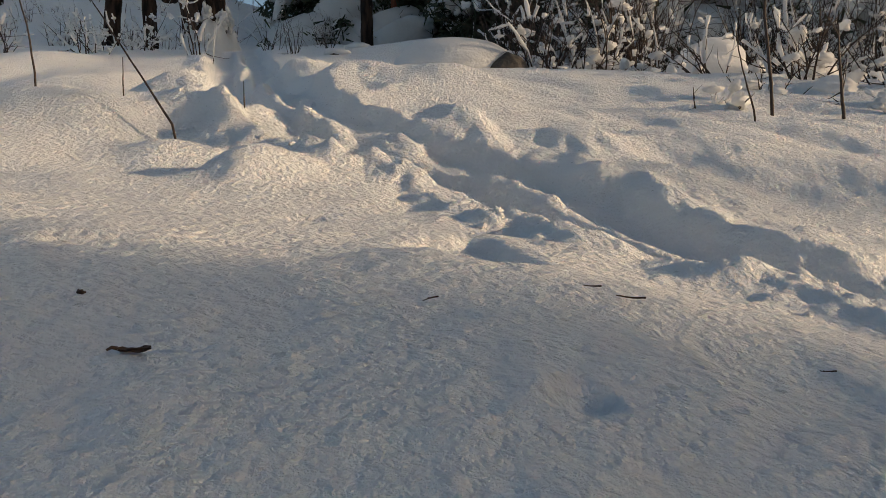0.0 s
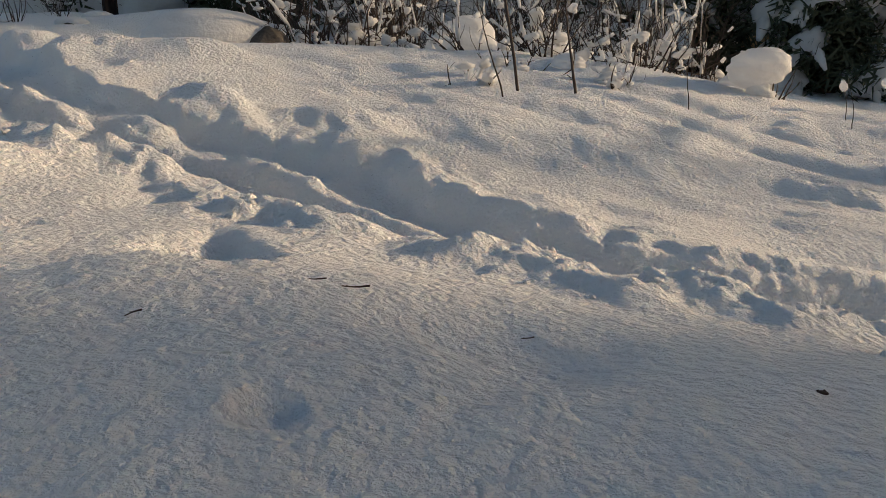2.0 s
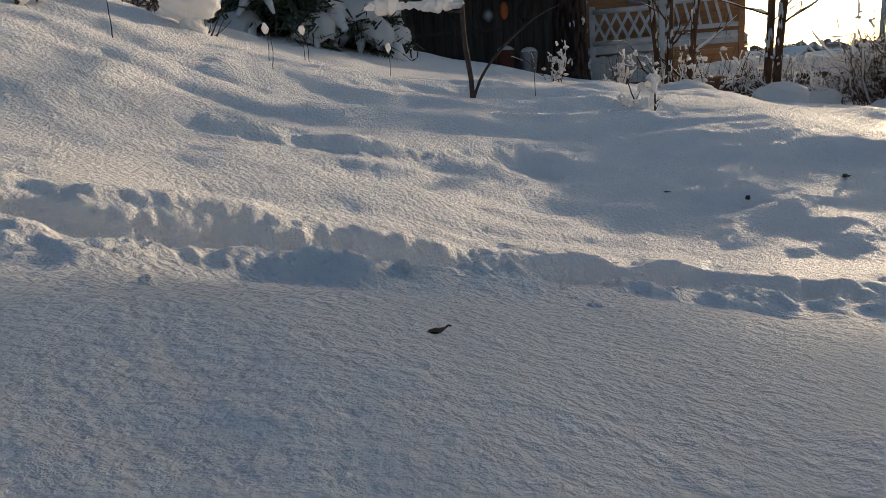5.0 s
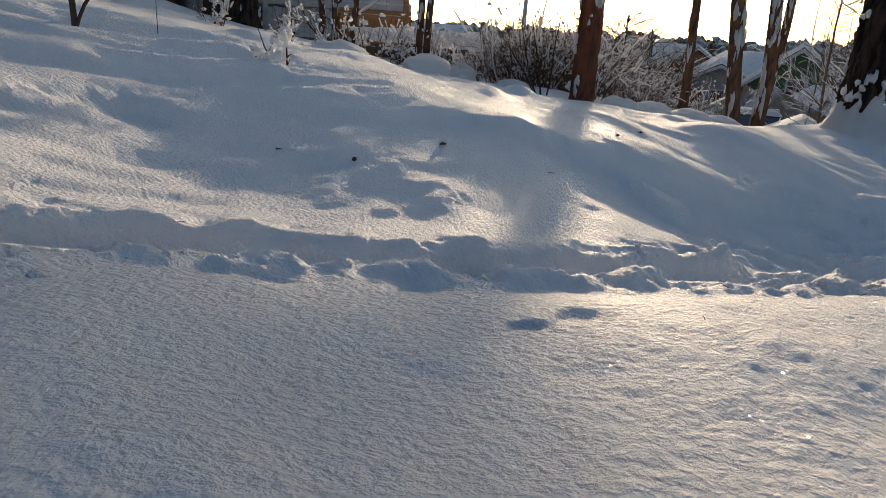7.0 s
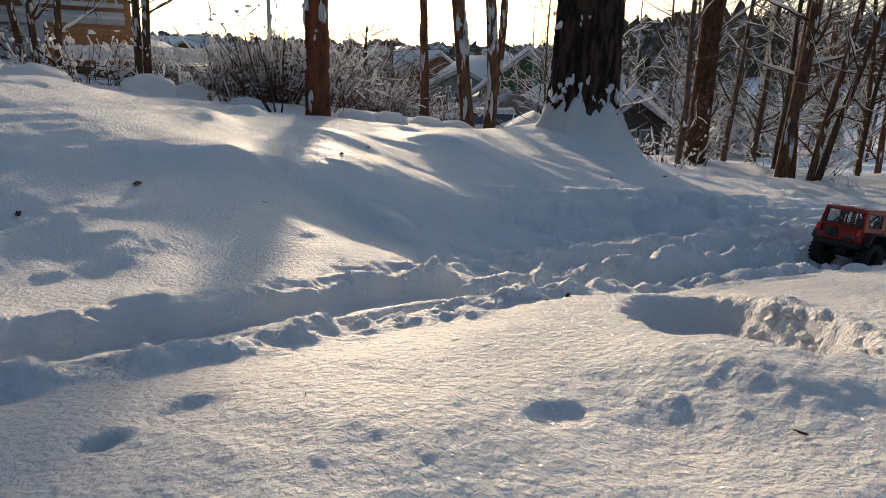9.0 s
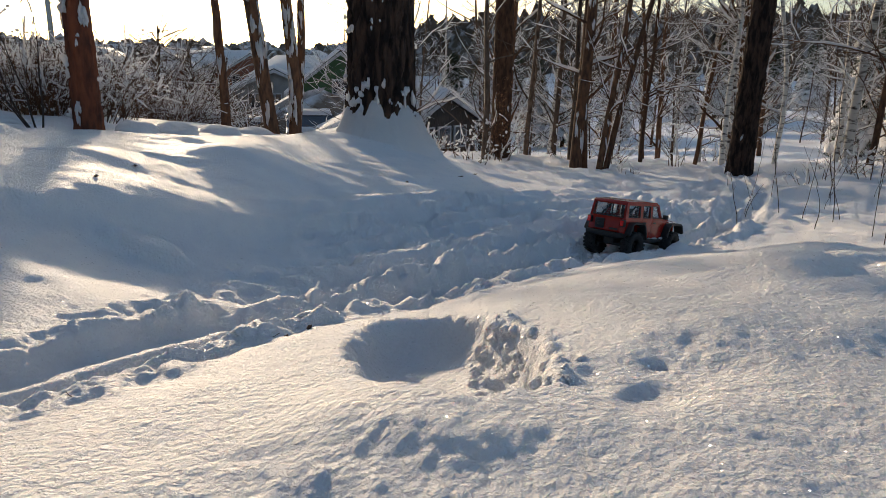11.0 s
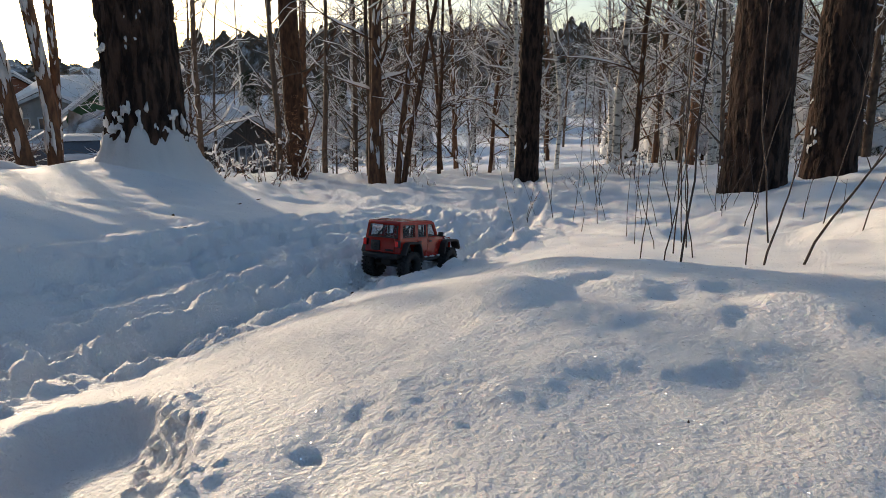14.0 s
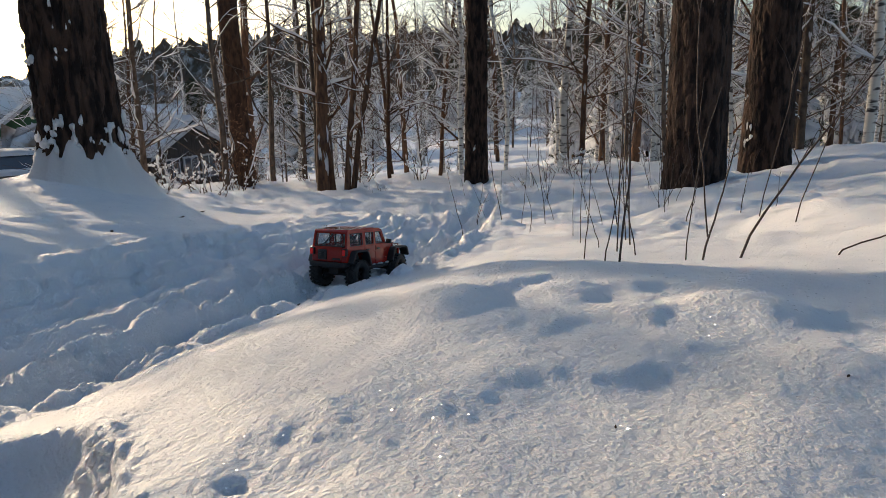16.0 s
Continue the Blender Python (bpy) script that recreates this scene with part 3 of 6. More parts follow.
def puff(at, size, rng, rows=26, cols=38, bulge=0.2):
    """A cushion of snow with a knobbly skin, like a cauliflower."""
    u = np.linspace(0.01, np.pi - 0.01, rows)[:, None]
    v = np.linspace(0, 2 * np.pi, cols, endpoint=False)[None, :]
    d = np.stack([np.sin(u) * np.cos(v), np.sin(u) * np.sin(v), np.cos(u) + 0 * v], -1).reshape(-1, 3)
    a = rng.uniform(0, 9)
    knob = sum(w * (1 - np.abs(ripple(d[:, 0] + 1.3 * d[:, 2] + a, d[:, 1] - 1.1 * d[:, 2] + a, c, k))) for w, c, k in ((0.6, 0.7, 1), (0.4, 0.33, 2)))
    r = 1 - bulge + bulge * 1.5 * knob + 0.08 * ripple(d[:, 0] + a, d[:, 1] + d[:, 2], 0.9, 3)
    i, j = np.meshgrid(np.arange(rows - 1), np.arange(cols), indexing="ij")
    q = np.stack([i * cols + j, (i + 1) * cols + j, (i + 1) * cols + (j + 1) % cols, i * cols + (j + 1) % cols], -1).reshape(-1, 4)
    return d * r[:, None] * np.array(size) + np.array(at), q


def limb(rng, start, way, length, radius, wander=0.25, rise=0.15, n=8, tip=0.25):
    """A wandering line with falling radii."""
    p, d = [np.array(start, float)], np.array(way, float)
    d /= np.linalg.norm(d)
    for _ in range(n - 1):
        d = d + rng.normal(0, wander, 3) * 0.5 + np.array([0, 0, rise]) * 0.5
        d /= np.linalg.norm(d)
        p.append(p[-1] + d * length / (n - 1))
    return np.array(p), radius * np.linspace(1, tip, n)


def branching(rng, height, radius, limbs=12, low=0.15, reach=0.35, lean=(0, 0), twigs=3, snow=0.6, sides=8, droop=0.0, wander=0.08, fine=2):
    """A bare tree: its trunk, its limbs with twigs, and the snow that lies along them."""
    trunk = limb(rng, (0, 0, -0.25), (lean[0], lean[1], 1), height + 0.25, radius, wander, 0.05, 14, 0.25)
    trunks, wood, white = [(*trunk, sides)], [], []
    for _ in range(limbs):
        f = rng.uniform(low, 0.97)
        k = f * 13
        i = int(k)
        at = trunk[0][i] * (1 - (k - i)) + trunk[0][min(i + 1, 13)] * (k - i)
        r = np.interp(k, np.arange(14), trunk[1])
        turn, tilt = rng.uniform(0, 2 * np.pi), rng.uniform(0.25, 1.0) - droop
        length = reach * height * rng.uniform(0.5, 1.0) * (1.15 - 0.7 * f)
        main = limb(rng, at, (math.cos(turn), math.sin(turn), tilt), length, r * rng.uniform(0.20, 0.42), 0.3, 0.12 - droop * 0.3, 7)
        group = [main]
        for _ in range(twigs):
            j = rng.randint(1, 6)
            side = (main[0][j + 1] - main[0][j]) + rng.normal(0, 0.6, 3) * np.linalg.norm(main[0][1] - main[0][0])
            group.append(limb(rng, main[0][j], side, length * rng.uniform(0.25, 0.55), main[1][j] * 0.6, 0.35, 0.1, 5))
        for p, q in group[1:]:
            for _ in range(fine):
                j = rng.randint(1, 4)
                side = (p[j + 1] - p[j]) + rng.normal(0, 0.7, 3) * np.linalg.norm(p[1] - p[0])
                wood.append((*limb(rng, p[j], side, np.linalg.norm(p[-1] - p[0]) * rng.uniform(0.3, 0.7), max(q[j] * 0.5, 0.0009 * height / 5), 0.3, 0.05, 3, 0.6), 3))
        for p, q in group:
            wood.append((p, np.maximum(q, 0.0014 * height / 5), 5))
            flat = np.abs((p[-1] - p[0])[2]) / (np.linalg.norm(p[-1] - p[0]) + 1e-9)
            if rng.rand() < snow * (1.25 - flat):
                a, b = rng.randint(0, 2), len(p) - rng.randint(0, 3)
                if b - a >= 2:
                    q2 = np.maximum(q[a:b], 0.0036 * height / 5) * rng.uniform(1.1, 2.0) * rng.uniform(0.6, 1.3, b - a)
                    q2[0] *= 0.4
                    q2[-1] *= 0.4
                    white.append((p[a:b] + np.array([0, 0, 1.0]) * (q2 * 0.8)[:, None], q2, 5))
    return trunks, wood, white


def bare_tree(name, at, label, rng, bark, height, radius, group="", category="tree", snow_on_trunk=True, turn=0.0, crust=9, **how):
    tree = thing(name, at, label, category, group, turn)
    trunks, wood, white = branching(rng, height, radius, **how)
    part("trunk", tubes(trunks), bark, tree)
    if wood:
        part("crown", tubes(wood), bark, tree, kind="stuff")
    if snow_on_trunk:
        p, r, _ = trunks[0]
        stuck = []
        side = rng.uniform(2.4, 3.6)
        for _ in range(crust):
            k = rng.uniform(1.2, 12)
            i = int(k)
            c, w = p[i] + (p[i + 1] - p[i]) * (k - i), np.interp(k, np.arange(14), r)
            a, s = side + rng.normal(0, 0.55), w * rng.uniform(0.3, 0.75)
            stuck.append(blob(c + np.array([math.cos(a), math.sin(a), 0]) * w * 0.85, (s * 0.6, s * 0.6, s * rng.uniform(1.0, 3.5)), rng, 7, 8, 0.5))
    if white or snow_on_trunk:
        shapes = ([tubes(white)] if white else []) + (stuck if snow_on_trunk else [])
        part("snow_cover", join(shapes), SNOW_SOFT, tree, "snow lying along the branches", kind="stuff")
    return tree


def pine(at, radius, height, label, rng, bark=BARK_PINE, lean=(0, 0), crack=0.02, flare=0.35, clods=10, name="pine_tree", clod=1.0):
    """A pine with a trunk of deep cracked plates, and its crown high above."""
    tree = thing(name, at, label, "tree", "tall pines")
    thick = radius > 0.13 or radius == 0.082
    z = np.concatenate([np.arange(-0.4, 3.6, 0.018 if thick else 0.06), np.linspace(3.6, height, 20)])
    k = 112 if thick else 36
    t = np.linspace(0, 2 * np.pi, k, endpoint=False)
    zz, tt = np.meshgrid(z, t, indexing="ij")
    r = radius * (1 - 0.35 * np.clip(zz / height, 0, 1)) + flare * radius * np.exp(-np.clip(zz + 0.2, 0, 9) / 0.28)
    seed = rng.uniform(0, 50)
    u, v = tt * radius, zz
    # the seam at the back is crossed smoothly by bending the pattern round the trunk
    cx, cy = np.cos(tt) * radius, np.sin(tt) * radius
    ridge = np.abs(ripple(cx + 0.35 * cy + seed + 0.03 * ripple(v, cx, 0.1, 1), 0.16 * v + cy, 0.055, 2))
    cross = np.abs(ripple(cx * 0.8 + seed, 0.5 * v + cy * 0.7, 0.06, 3))
    r = r - crack * np.exp(-(ridge / 0.22) ** 2) - 0.4 * crack * np.exp(-(cross / 0.12) ** 2) + 0.004 * ripple(cx + cy, v, 0.02, 1)
    r = r * (1 + 0.05 * np.cos(3 * tt + seed))
    x = lean[0] * zz + r * np.cos(tt)
    y = lean[1] * zz + r * np.sin(tt)
    n = len(z)
    i, j = np.meshgrid(np.arange(n - 1), np.arange(k), indexing="ij")
    q = np.stack([i * k + j, i * k + (j + 1) % k, (i + 1) * k + (j + 1) % k, (i + 1) * k + j], -1).reshape(-1, 4)
    part("trunk", (np.stack([x, y, zz], -1).reshape(-1, 3), q), bark, tree)
    lumps = []
    for _ in range(clods):
        a, h = rng.uniform(0, 2 * np.pi), rng.uniform(0.05, 2.2) ** 1.3 * 0.7
        rr = radius * 1.02 + flare * radius * np.exp(-(h + 0.2) / 0.28)
        s = min(radius, 0.16) * rng.uniform(0.05, 0.14) * clod
        for _ in range(rng.randint(1, 4)):
            b, g = a + rng.normal(0, 0.10), h + rng.normal(0, 0.035)
            lumps.append(blob((lean[0] * g + rr * math.cos(b), lean[1] * g + rr * math.sin(b), g), (s * rng.uniform(0.3, 0.9), s * rng.uniform(0.3, 0.9), s * rng.uniform(0.5, 1.9)), rng, rough=0.6))
    if lumps:
        part("snow_cover", join(lumps), SNOW_SOFT, tree, "clods of snow stuck in the bark", kind="stuff")
    boughs, tufts = [], []
    for _ in range(16):
        h, a = rng.uniform(0.62, 0.98) * height, rng.uniform(0, 2 * np.pi)
        p, q2 = limb(rng, (lean[0] * h, lean[1] * h, h), (math.cos(a), math.sin(a), 0.3), rng.uniform(0.9, 2.0), radius * 0.25, 0.25, 0.1, 6)
        boughs.append((p, q2, 5))
        for _ in range(3):
            c = p[-1] + rng.normal(0, 0.25, 3)
            tufts.append(needles(rng, c, 0.45, 60, 0.16))
    part("crown", tubes(boughs), bark, tree, kind="stuff")
    part("needles", join(tufts), PINE_NEEDLE, tree, smooth=False, kind="stuff")
    return tree


def snow_foot(tree, radius, flare, height, facing, rng):
    """Snow banked up against a trunk, with a ragged upper edge, highest on one side."""
    k, n = 96, 10
    t = np.linspace(0, 2 * np.pi, k, endpoint=False)
    c, s = np.cos(t), np.sin(t)
    top = height * (0.25 + 0.75 * np.clip(0.5 + 0.5 * np.cos(t - facing), 0, 1) ** 1.5) * (1 + 0.35 * ripple(c * radius + 5, s * radius + 5, 0.06, 1) + 0.15 * ripple(c * radius, s * radius, 0.028, 2))
    rows = []
    for m in range(n):
        f = m / (n - 1)
        z = top * (1 - f) - 0.2 * f
        bark = radius + flare * radius * np.exp(-np.clip(z + 0.2, 0, 9) / 0.28)
        out = 0.004 + 0.05 * f ** 0.7 + 0.10 * f ** 2
        r = bark - 0.03 * (m == 0) + out * (1 + 0.25 * ripple(c * radius + z, s * radius + z, 0.07, 3))
        rows.append(np.stack([c * r, s * r, z + 0.02 * f], 1))
    i, j = np.meshgrid(np.arange(n - 1), np.arange(k), indexing="ij")
    q = np.stack([i * k + j, (i + 1) * k + j, (i + 1) * k + (j + 1) % k, i * k + (j + 1) % k], -1).reshape(-1, 4)
    for _ in range(34):
        a = facing + rng.normal(0, 1.0)
        h = height * (0.25 + 0.75 * (0.5 + 0.5 * math.cos(a - facing)) ** 1.5) * rng.uniform(0.75, 1.55)
        w = radius + flare * radius * math.exp(-(h + 0.2) / 0.28)
        v, f = blob((w * math.cos(a), w * math.sin(a), h), (0.02 * rng.uniform(0.4, 1.1), 0.02 * rng.uniform(0.4, 1.1), 0.03 * rng.uniform(0.4, 1.3)), rng, 8, 10, 0.6)
        q = np.vstack([q, f + sum(len(x) for x in rows)])
        rows.append(v)
    return part("snow_foot", (np.vstack(rows), q), SNOW_SOFT, tree, "snow banked against the bark")


def needles(rng, at, spread, count, length):
    """A loose tuft of narrow needle blades round a point."""
    c = np.array(at) + rng.normal(0, spread * 0.5, (count, 3))
    d = rng.normal(0, 1, (count, 3))
    d /= np.linalg.norm(d, axis=1)[:, None]
    w = np.cross(d, rng.normal(0, 1, (count, 3)))
    w /= np.linalg.norm(w, axis=1)[:, None]
    w *= length * 0.11
    p = np.stack([c - w, c + w, c + w * 0.3 + d * length, c - w * 0.3 + d * length], 1).reshape(-1, 3)
    return p, np.arange(count * 4).reshape(-1, 4)


def snowy_spruce(at, height, width, label, rng, group="spruces", bare=0.0, load=1.0):
    """A spruce whose drooping boughs carry thick pads of snow."""
    tree = thing("spruce_tree", at, label, "tree", group)
    part("trunk", tubes([(*limb(rng, (0, 0, -0.2), (0, 0, 1), height + 0.2, width * 0.07, 0.02, 0, 8, 0.1), 8)]), BARK_BROWN, tree)
    blades, pads = [], []
    count = int(30 * height)
    for n in range(count):
        f = (n + rng.rand()) / count
        h = height * (0.05 + bare + (0.93 - bare) * f)
        a = n * 2.4 + rng.uniform(-0.4, 0.4)
        length = width * 0.5 * (1 - f) ** 0.8 * rng.uniform(0.75, 1.15) + 0.08
        s = np.linspace(0, 1, 7)
        drop = rng.uniform(0.35, 0.8)
        p = np.stack([math.cos(a) * length * s, math.sin(a) * length * s, h + 0.1 * length * s - drop * length * s ** 2], 1)
        side = np.array([-math.sin(a), math.cos(a), 0])
        for m in range(1, 7):
            w = 0.32 * length * (1.1 - s[m]) + 0.04
            for o in (-1, -0.5, 0, 0.5, 1):
                c = p[m] + side * o * w + np.array([0, 0, -0.35 * abs(o) * w])
                blades.append(needles(rng, c, 0.05 + 0.05 * width, 9, 0.07 + 0.03 * width))
        if rng.rand() < 0.8 * load:
            q = p[2:] + np.array([0, 0, 0.03])
            w = (0.19 * length + 0.035) * rng.uniform(0.7, 1.4) * np.array([0.35, 0.8, 1.15, 1.2, 0.5])
            v, faces = tubes([(q, w, 9)])
            mid = np.repeat(q, 9, axis=0)
            v = mid + (v - mid) * np.array([1.3, 1.3, 0.55]) * rng.uniform(0.75, 1.2, (len(v), 1)) - np.array([0, 0, 0.03]) * rng.rand(len(v), 1)
            pads.append((v, faces))
            for o in (-1, 1):
                m = rng.randint(3, 6)
                u = q[m - 2:m] + np.zeros((2, 3))
                u = np.array([q[m - 2], q[m - 2] + side * o * 0.2 * length + p[m] * 0 + (p[6] - p[3]) * 0.35 + np.array([0, 0, -0.10 * length]), q[m - 2] + side * o * 0.33 * length + (p[6] - p[3]) * 0.6 + np.array([0, 0, -0.28 * length])])
                pads.append(tubes([(u, (0.07 * length + 0.015) * np.array([0.6, 1.1, 0.35]) * rng.uniform(0.7, 1.3), 7)]))
    part("needles", join(blades), NEEDLE, tree, smooth=False, kind="stuff")
    part("snow_cover", join(pads), SNOW_SOFT, tree, "thick pads of snow on the unseen boughs added for shade", kind="stuff")
    return tree


def bush(at, height, spread, stems, label, rng, mat=TWIG, snow=0.5, group="bushes", thick=0.006, twigs=3, name="bush", dead=0, clump=1.0):
    """A shrub of many stems from one root."""
    ob = thing(name, at, label, "bush", group)
    wood, white = [], []
    for _ in range(stems):
        a, out = rng.uniform(0, 2 * np.pi), rng.uniform(0.05, 1.0)
        base = np.array([math.cos(a), math.sin(a), 0]) * spread * 0.3 * rng.rand()
        main = limb(rng, base + np.array([0, 0, -0.06]), (math.cos(a) * out * spread / height, math.sin(a) * out * spread / height, 1),
                    height * rng.uniform(0.6, 1.1), thick * rng.uniform(0.7, 1.3), 0.25, 0.02, 8)
        group_ = [main]
        for _ in range(twigs):
            j = rng.randint(2, 7)
            d = main[0][j] - main[0][j - 1] + rng.normal(0, 0.8, 3) * np.linalg.norm(main[0][1] - main[0][0])
            group_.append(limb(rng, main[0][j], d, height * rng.uniform(0.15, 0.4), main[1][j] * 0.7, 0.35, 0.05, 5))
        for p, r in group_:
            wood.append((p, r, 4))
            if rng.rand() < snow * 1.3:
                a, b = sorted(rng.choice(np.arange(1, len(p) + 1), 2, replace=False))
                if b - a >= 2:
                    w = thick * rng.uniform(0.8, 2.2) * (0.35 + rng.rand(b - a))
                    white.append(tubes([(p[a:b] + np.array([0, 0, 1.0]) * (0.8 * w)[:, None], w, 6)]))
            if rng.rand() < snow * 0.4:
                k = rng.randint(1, len(p) - 1)
                s = thick * rng.uniform(1.5, 4.0) * clump
                white.append(blob(p[k] + np.array([0, 0, s * 0.4]), (s * rng.uniform(0.8, 1.7), s * rng.uniform(0.8, 1.7), s * 0.8), rng, 7, 8, 0.45))
    part("brushwood", tubes(wood), mat, ob, kind="stuff")
    if white:
        part("snow_cover", join(white), SNOW_SOFT, ob, "tufts of snow on the twigs", kind="stuff")
    return ob


def stem(at, top, radius, label, rng, group="saplings", side=0, name="sapling", mat=TWIG):
    """A thin bare stem from at to at + top, with some side shoots."""
    ob = thing(name, at, label, "sapling", group)
    s = np.linspace(0, 1, 10)[:, None]
    bend = rng.normal(0, 0.03, 3) * np.linalg.norm(top)
    p = np.array(top) * s + bend * np.sin(np.pi * s) + rng.normal(0, 0.003, (10, 3)) * np.linalg.norm(top)
    p[0] = (0, 0, -0.06)
    lines = [(p, radius * np.linspace(1, 0.45, 10), 6)]
    for _ in range(side):
        k = rng.randint(3, 9)
        lines.append((*limb(rng, p[k], np.array(top) / np.linalg.norm(top) + rng.normal(0, 0.5, 3), np.linalg.norm(top) * rng.uniform(0.1, 0.3), radius * 0.5, 0.2, 0.1, 5), 5))
    part("stalk", tubes(lines), mat, ob)
    return ob


def on_land(x, y, sink=0.02):
    return (x, y, ground_z(x, y) - sink)


rng = np.random.RandomState(7)

# ---- tall trunks near the slope ----
pine(on_land(5.235, -2.92, 0.05), 0.27, 11.0, "broad old pine with dark cracked bark, snow round its foot", rng, clods=34, crack=0.035)
snow_foot([o for o in scene.objects if o.name.startswith("pine_tree") and o.parent is None][-1], 0.27, 0.35, 0.26, radians(154), rng)
pine(on_land(2.36, -7.12), 0.27, 12.0, "thick dark pine with rough bark standing in snow", rng, lean=(0.0, 0.02), clods=6, flare=0.15)
pine(on_land(2.09, -8.54), 0.25, 12.0, "dark pine trunk behind another pine", rng, clods=5, flare=0.15)
pine(on_land(6.69, -9.58), 0.185, 12.0, "straight dark pine beside the trodden path", rng, clods=6, flare=0.2, lean=(-0.02, 0))
pine(on_land(5.06, -0.81), 0.082, 9.0, "slender reddish pine with flakes of snow on its bark", rng, BARK_RED, crack=0.006, flare=0.25, clods=26, clod=2.6, lean=(0, -0.012))
red_pine = [o for o in scene.objects if o.name.startswith("pine_tree") and o.parent is None][-1]
base = np.array(red_pine.matrix_basis.translation)
# unseen snowy boughs, added above the view to cast shade on the near snow
shade_sprigs = [np.array((rng.normal(0, 0.12), 0.05 + 0.36 * rng.rand(), rng.uniform(1.56, 1.97) - base[2])) for _ in range(190)]
shade_sprigs += [np.array((rng.normal(0, 0.1), -0.06 - 0.10 * rng.rand(), rng.uniform(1.6, 1.95) - base[2])) for _ in range(14)]
part("bough", tubes([(*limb(rng, (0, 0, 1.75 + 0.12 * k - base[2]), (rng.normal(0, 0.2), 1 if k % 4 else -0.5, 0.2), 0.45 if k % 4 else 0.2, 0.014, 0.15, -0.03, 7), 6) for k in range(5)]), BARK_RED, red_pine, kind="stuff")
part("needles", join([needles(rng, q, 0.09, 26, 0.07) for q in shade_sprigs]), PINE_NEEDLE, red_pine, smooth=False, kind="stuff")
part("snow_cover", join([blob(q + np.array((0, 0, 0.02)), (0.05, rng.uniform(0.03, 0.06), rng.uniform(0.02, 0.035)), rng, 7, 9, 0.3) for q in shade_sprigs]), SNOW_SOFT, red_pine, "pads of snow on the unseen boughs added for shade", kind="stuff")
pine(on_land(8.92, -6.73), 0.15, 10.0, "brown pine leaning slightly at the edge of the slope", rng, BARK_BROWN, crack=0.008, flare=0.15, clods=14, lean=(-0.06, 0.05))
pine(on_land(-1.75, 5.0), 0.16, 9.0, "leaning pine on the hilltop with snow on its bark", rng, BARK_PINE, lean=(-0.12, 0), clods=30, flare=0.3, clod=2.0)
snow_foot([o for o in scene.objects if o.name.startswith("pine_tree") and o.parent is None][-1], 0.16, 0.3, 0.24, radians(-60), rng)
pine(on_land(-0.69, 5.96), 0.055, 9.0, "dark slim pine on the hilltop", rng, BARK_PINE, crack=0.006, clods=8, flare=0.15)
pine(on_land(-0.51, 6.98), 0.042, 9.0, "slim brown pine on the hilltop", rng, BARK_RED, crack=0.004, clods=4, flare=0.15)
pine(on_land(-2.70, 5.38), 0.062, 9.0, "dark pine stem on the hilltop leaning to one side", rng, BARK_PINE, crack=0.006, clods=4, lean=(0.10, 0), flare=0.15)
pine(on_land(-2.40, 5.49), 0.055, 9.0, "dark pine stem on the hilltop", rng, BARK_PINE, crack=0.006, clods=3, lean=(-0.03, 0), flare=0.15)
pine(on_land(9.54, 3.32), 0.24, 9.0, "dark conifer beside the shed, snow at its foot", rng, BARK_PINE, clods=24, flare=0.5)
for x, y, r in ((-4.6, 8.6, 0.07), (-3.4, 9.4, 0.08), (-5.6, 8.4, 0.06), (0.45, 9.0, 0.09), (0.85, 9.6, 0.11), (1.1, 9.2, 0.06), (0.1, 10.5, 0.06), (-1.3, 9.5, 0.09), (2.4, 9.5, 0.10), (3.0, 8.6, 0.08), (-3.6, 8.8, 0.10), (1.9, 11, 0.1)):
    pine(on_land(x, y), r, 10.0, "dark pine at the top of the hill", rng, BARK_PINE, crack=0.006, clods=3, flare=0.1)

# ---- the clump of leaning stems, and bare trees round the slope ----
for x, y, r, lx, ly in ((7.86, -2.86, 0.085, -0.02, 0.17), (8.0, -2.84, 0.07, 0, 0.06), (7.9, -3.06, 0.078, 0.0, -0.04), (8.05, -3.1, 0.055, 0, -0.14)):
    bare_tree("bare_tree", on_land(x, y, 0.1), "leaning reddish-brown stem of a clump, snow along one side", rng, BARK_BROWN, 6.0, r, "clump of stems", lean=(lx, ly), limbs=12, low=0.46, reach=0.2, twigs=4, snow=1.3, sides=12, crust=60)
bare_tree("bare_tree", on_land(9.02, -2.55), "bare reddish tree with snow along its forking limbs", rng, BARK_BROWN, 5.0, 0.065, "bare trees", limbs=20, low=0.5, reach=0.3, sides=10, snow=1.3, twigs=5)
for x, y, r, lx, ly in ((7.6, -7.12, 0.095, -0.01, 0.01), (7.72, -7.4, 0.085, 0.02, -0.05), (7.35, -7.3, 0.05, -0.03, -0.13), (7.3, -7.35, 0.045, -0.05, -0.2)):
    bare_tree("bare_tree", on_land(x, y, 0.1), "dark bare trunk rising from a snowy foot", rng, BARK_BROWN, 7.0, r, "bare trees", lean=(lx, ly), limbs=12, low=0.15, reach=0.22, sides=12, snow=1.4, crust=24)
for x, y in ((8.3, -6.0), (9.4, -7.6), (8.6, -7.9)):
    bare_tree("bare_tree", on_land(x, y, 0.1), "bare young tree with snow on spreading limbs", rng, BARK_GREY, 5.0, 0.05, "bare trees", limbs=16, low=0.1, reach=0.45, snow=0.95)
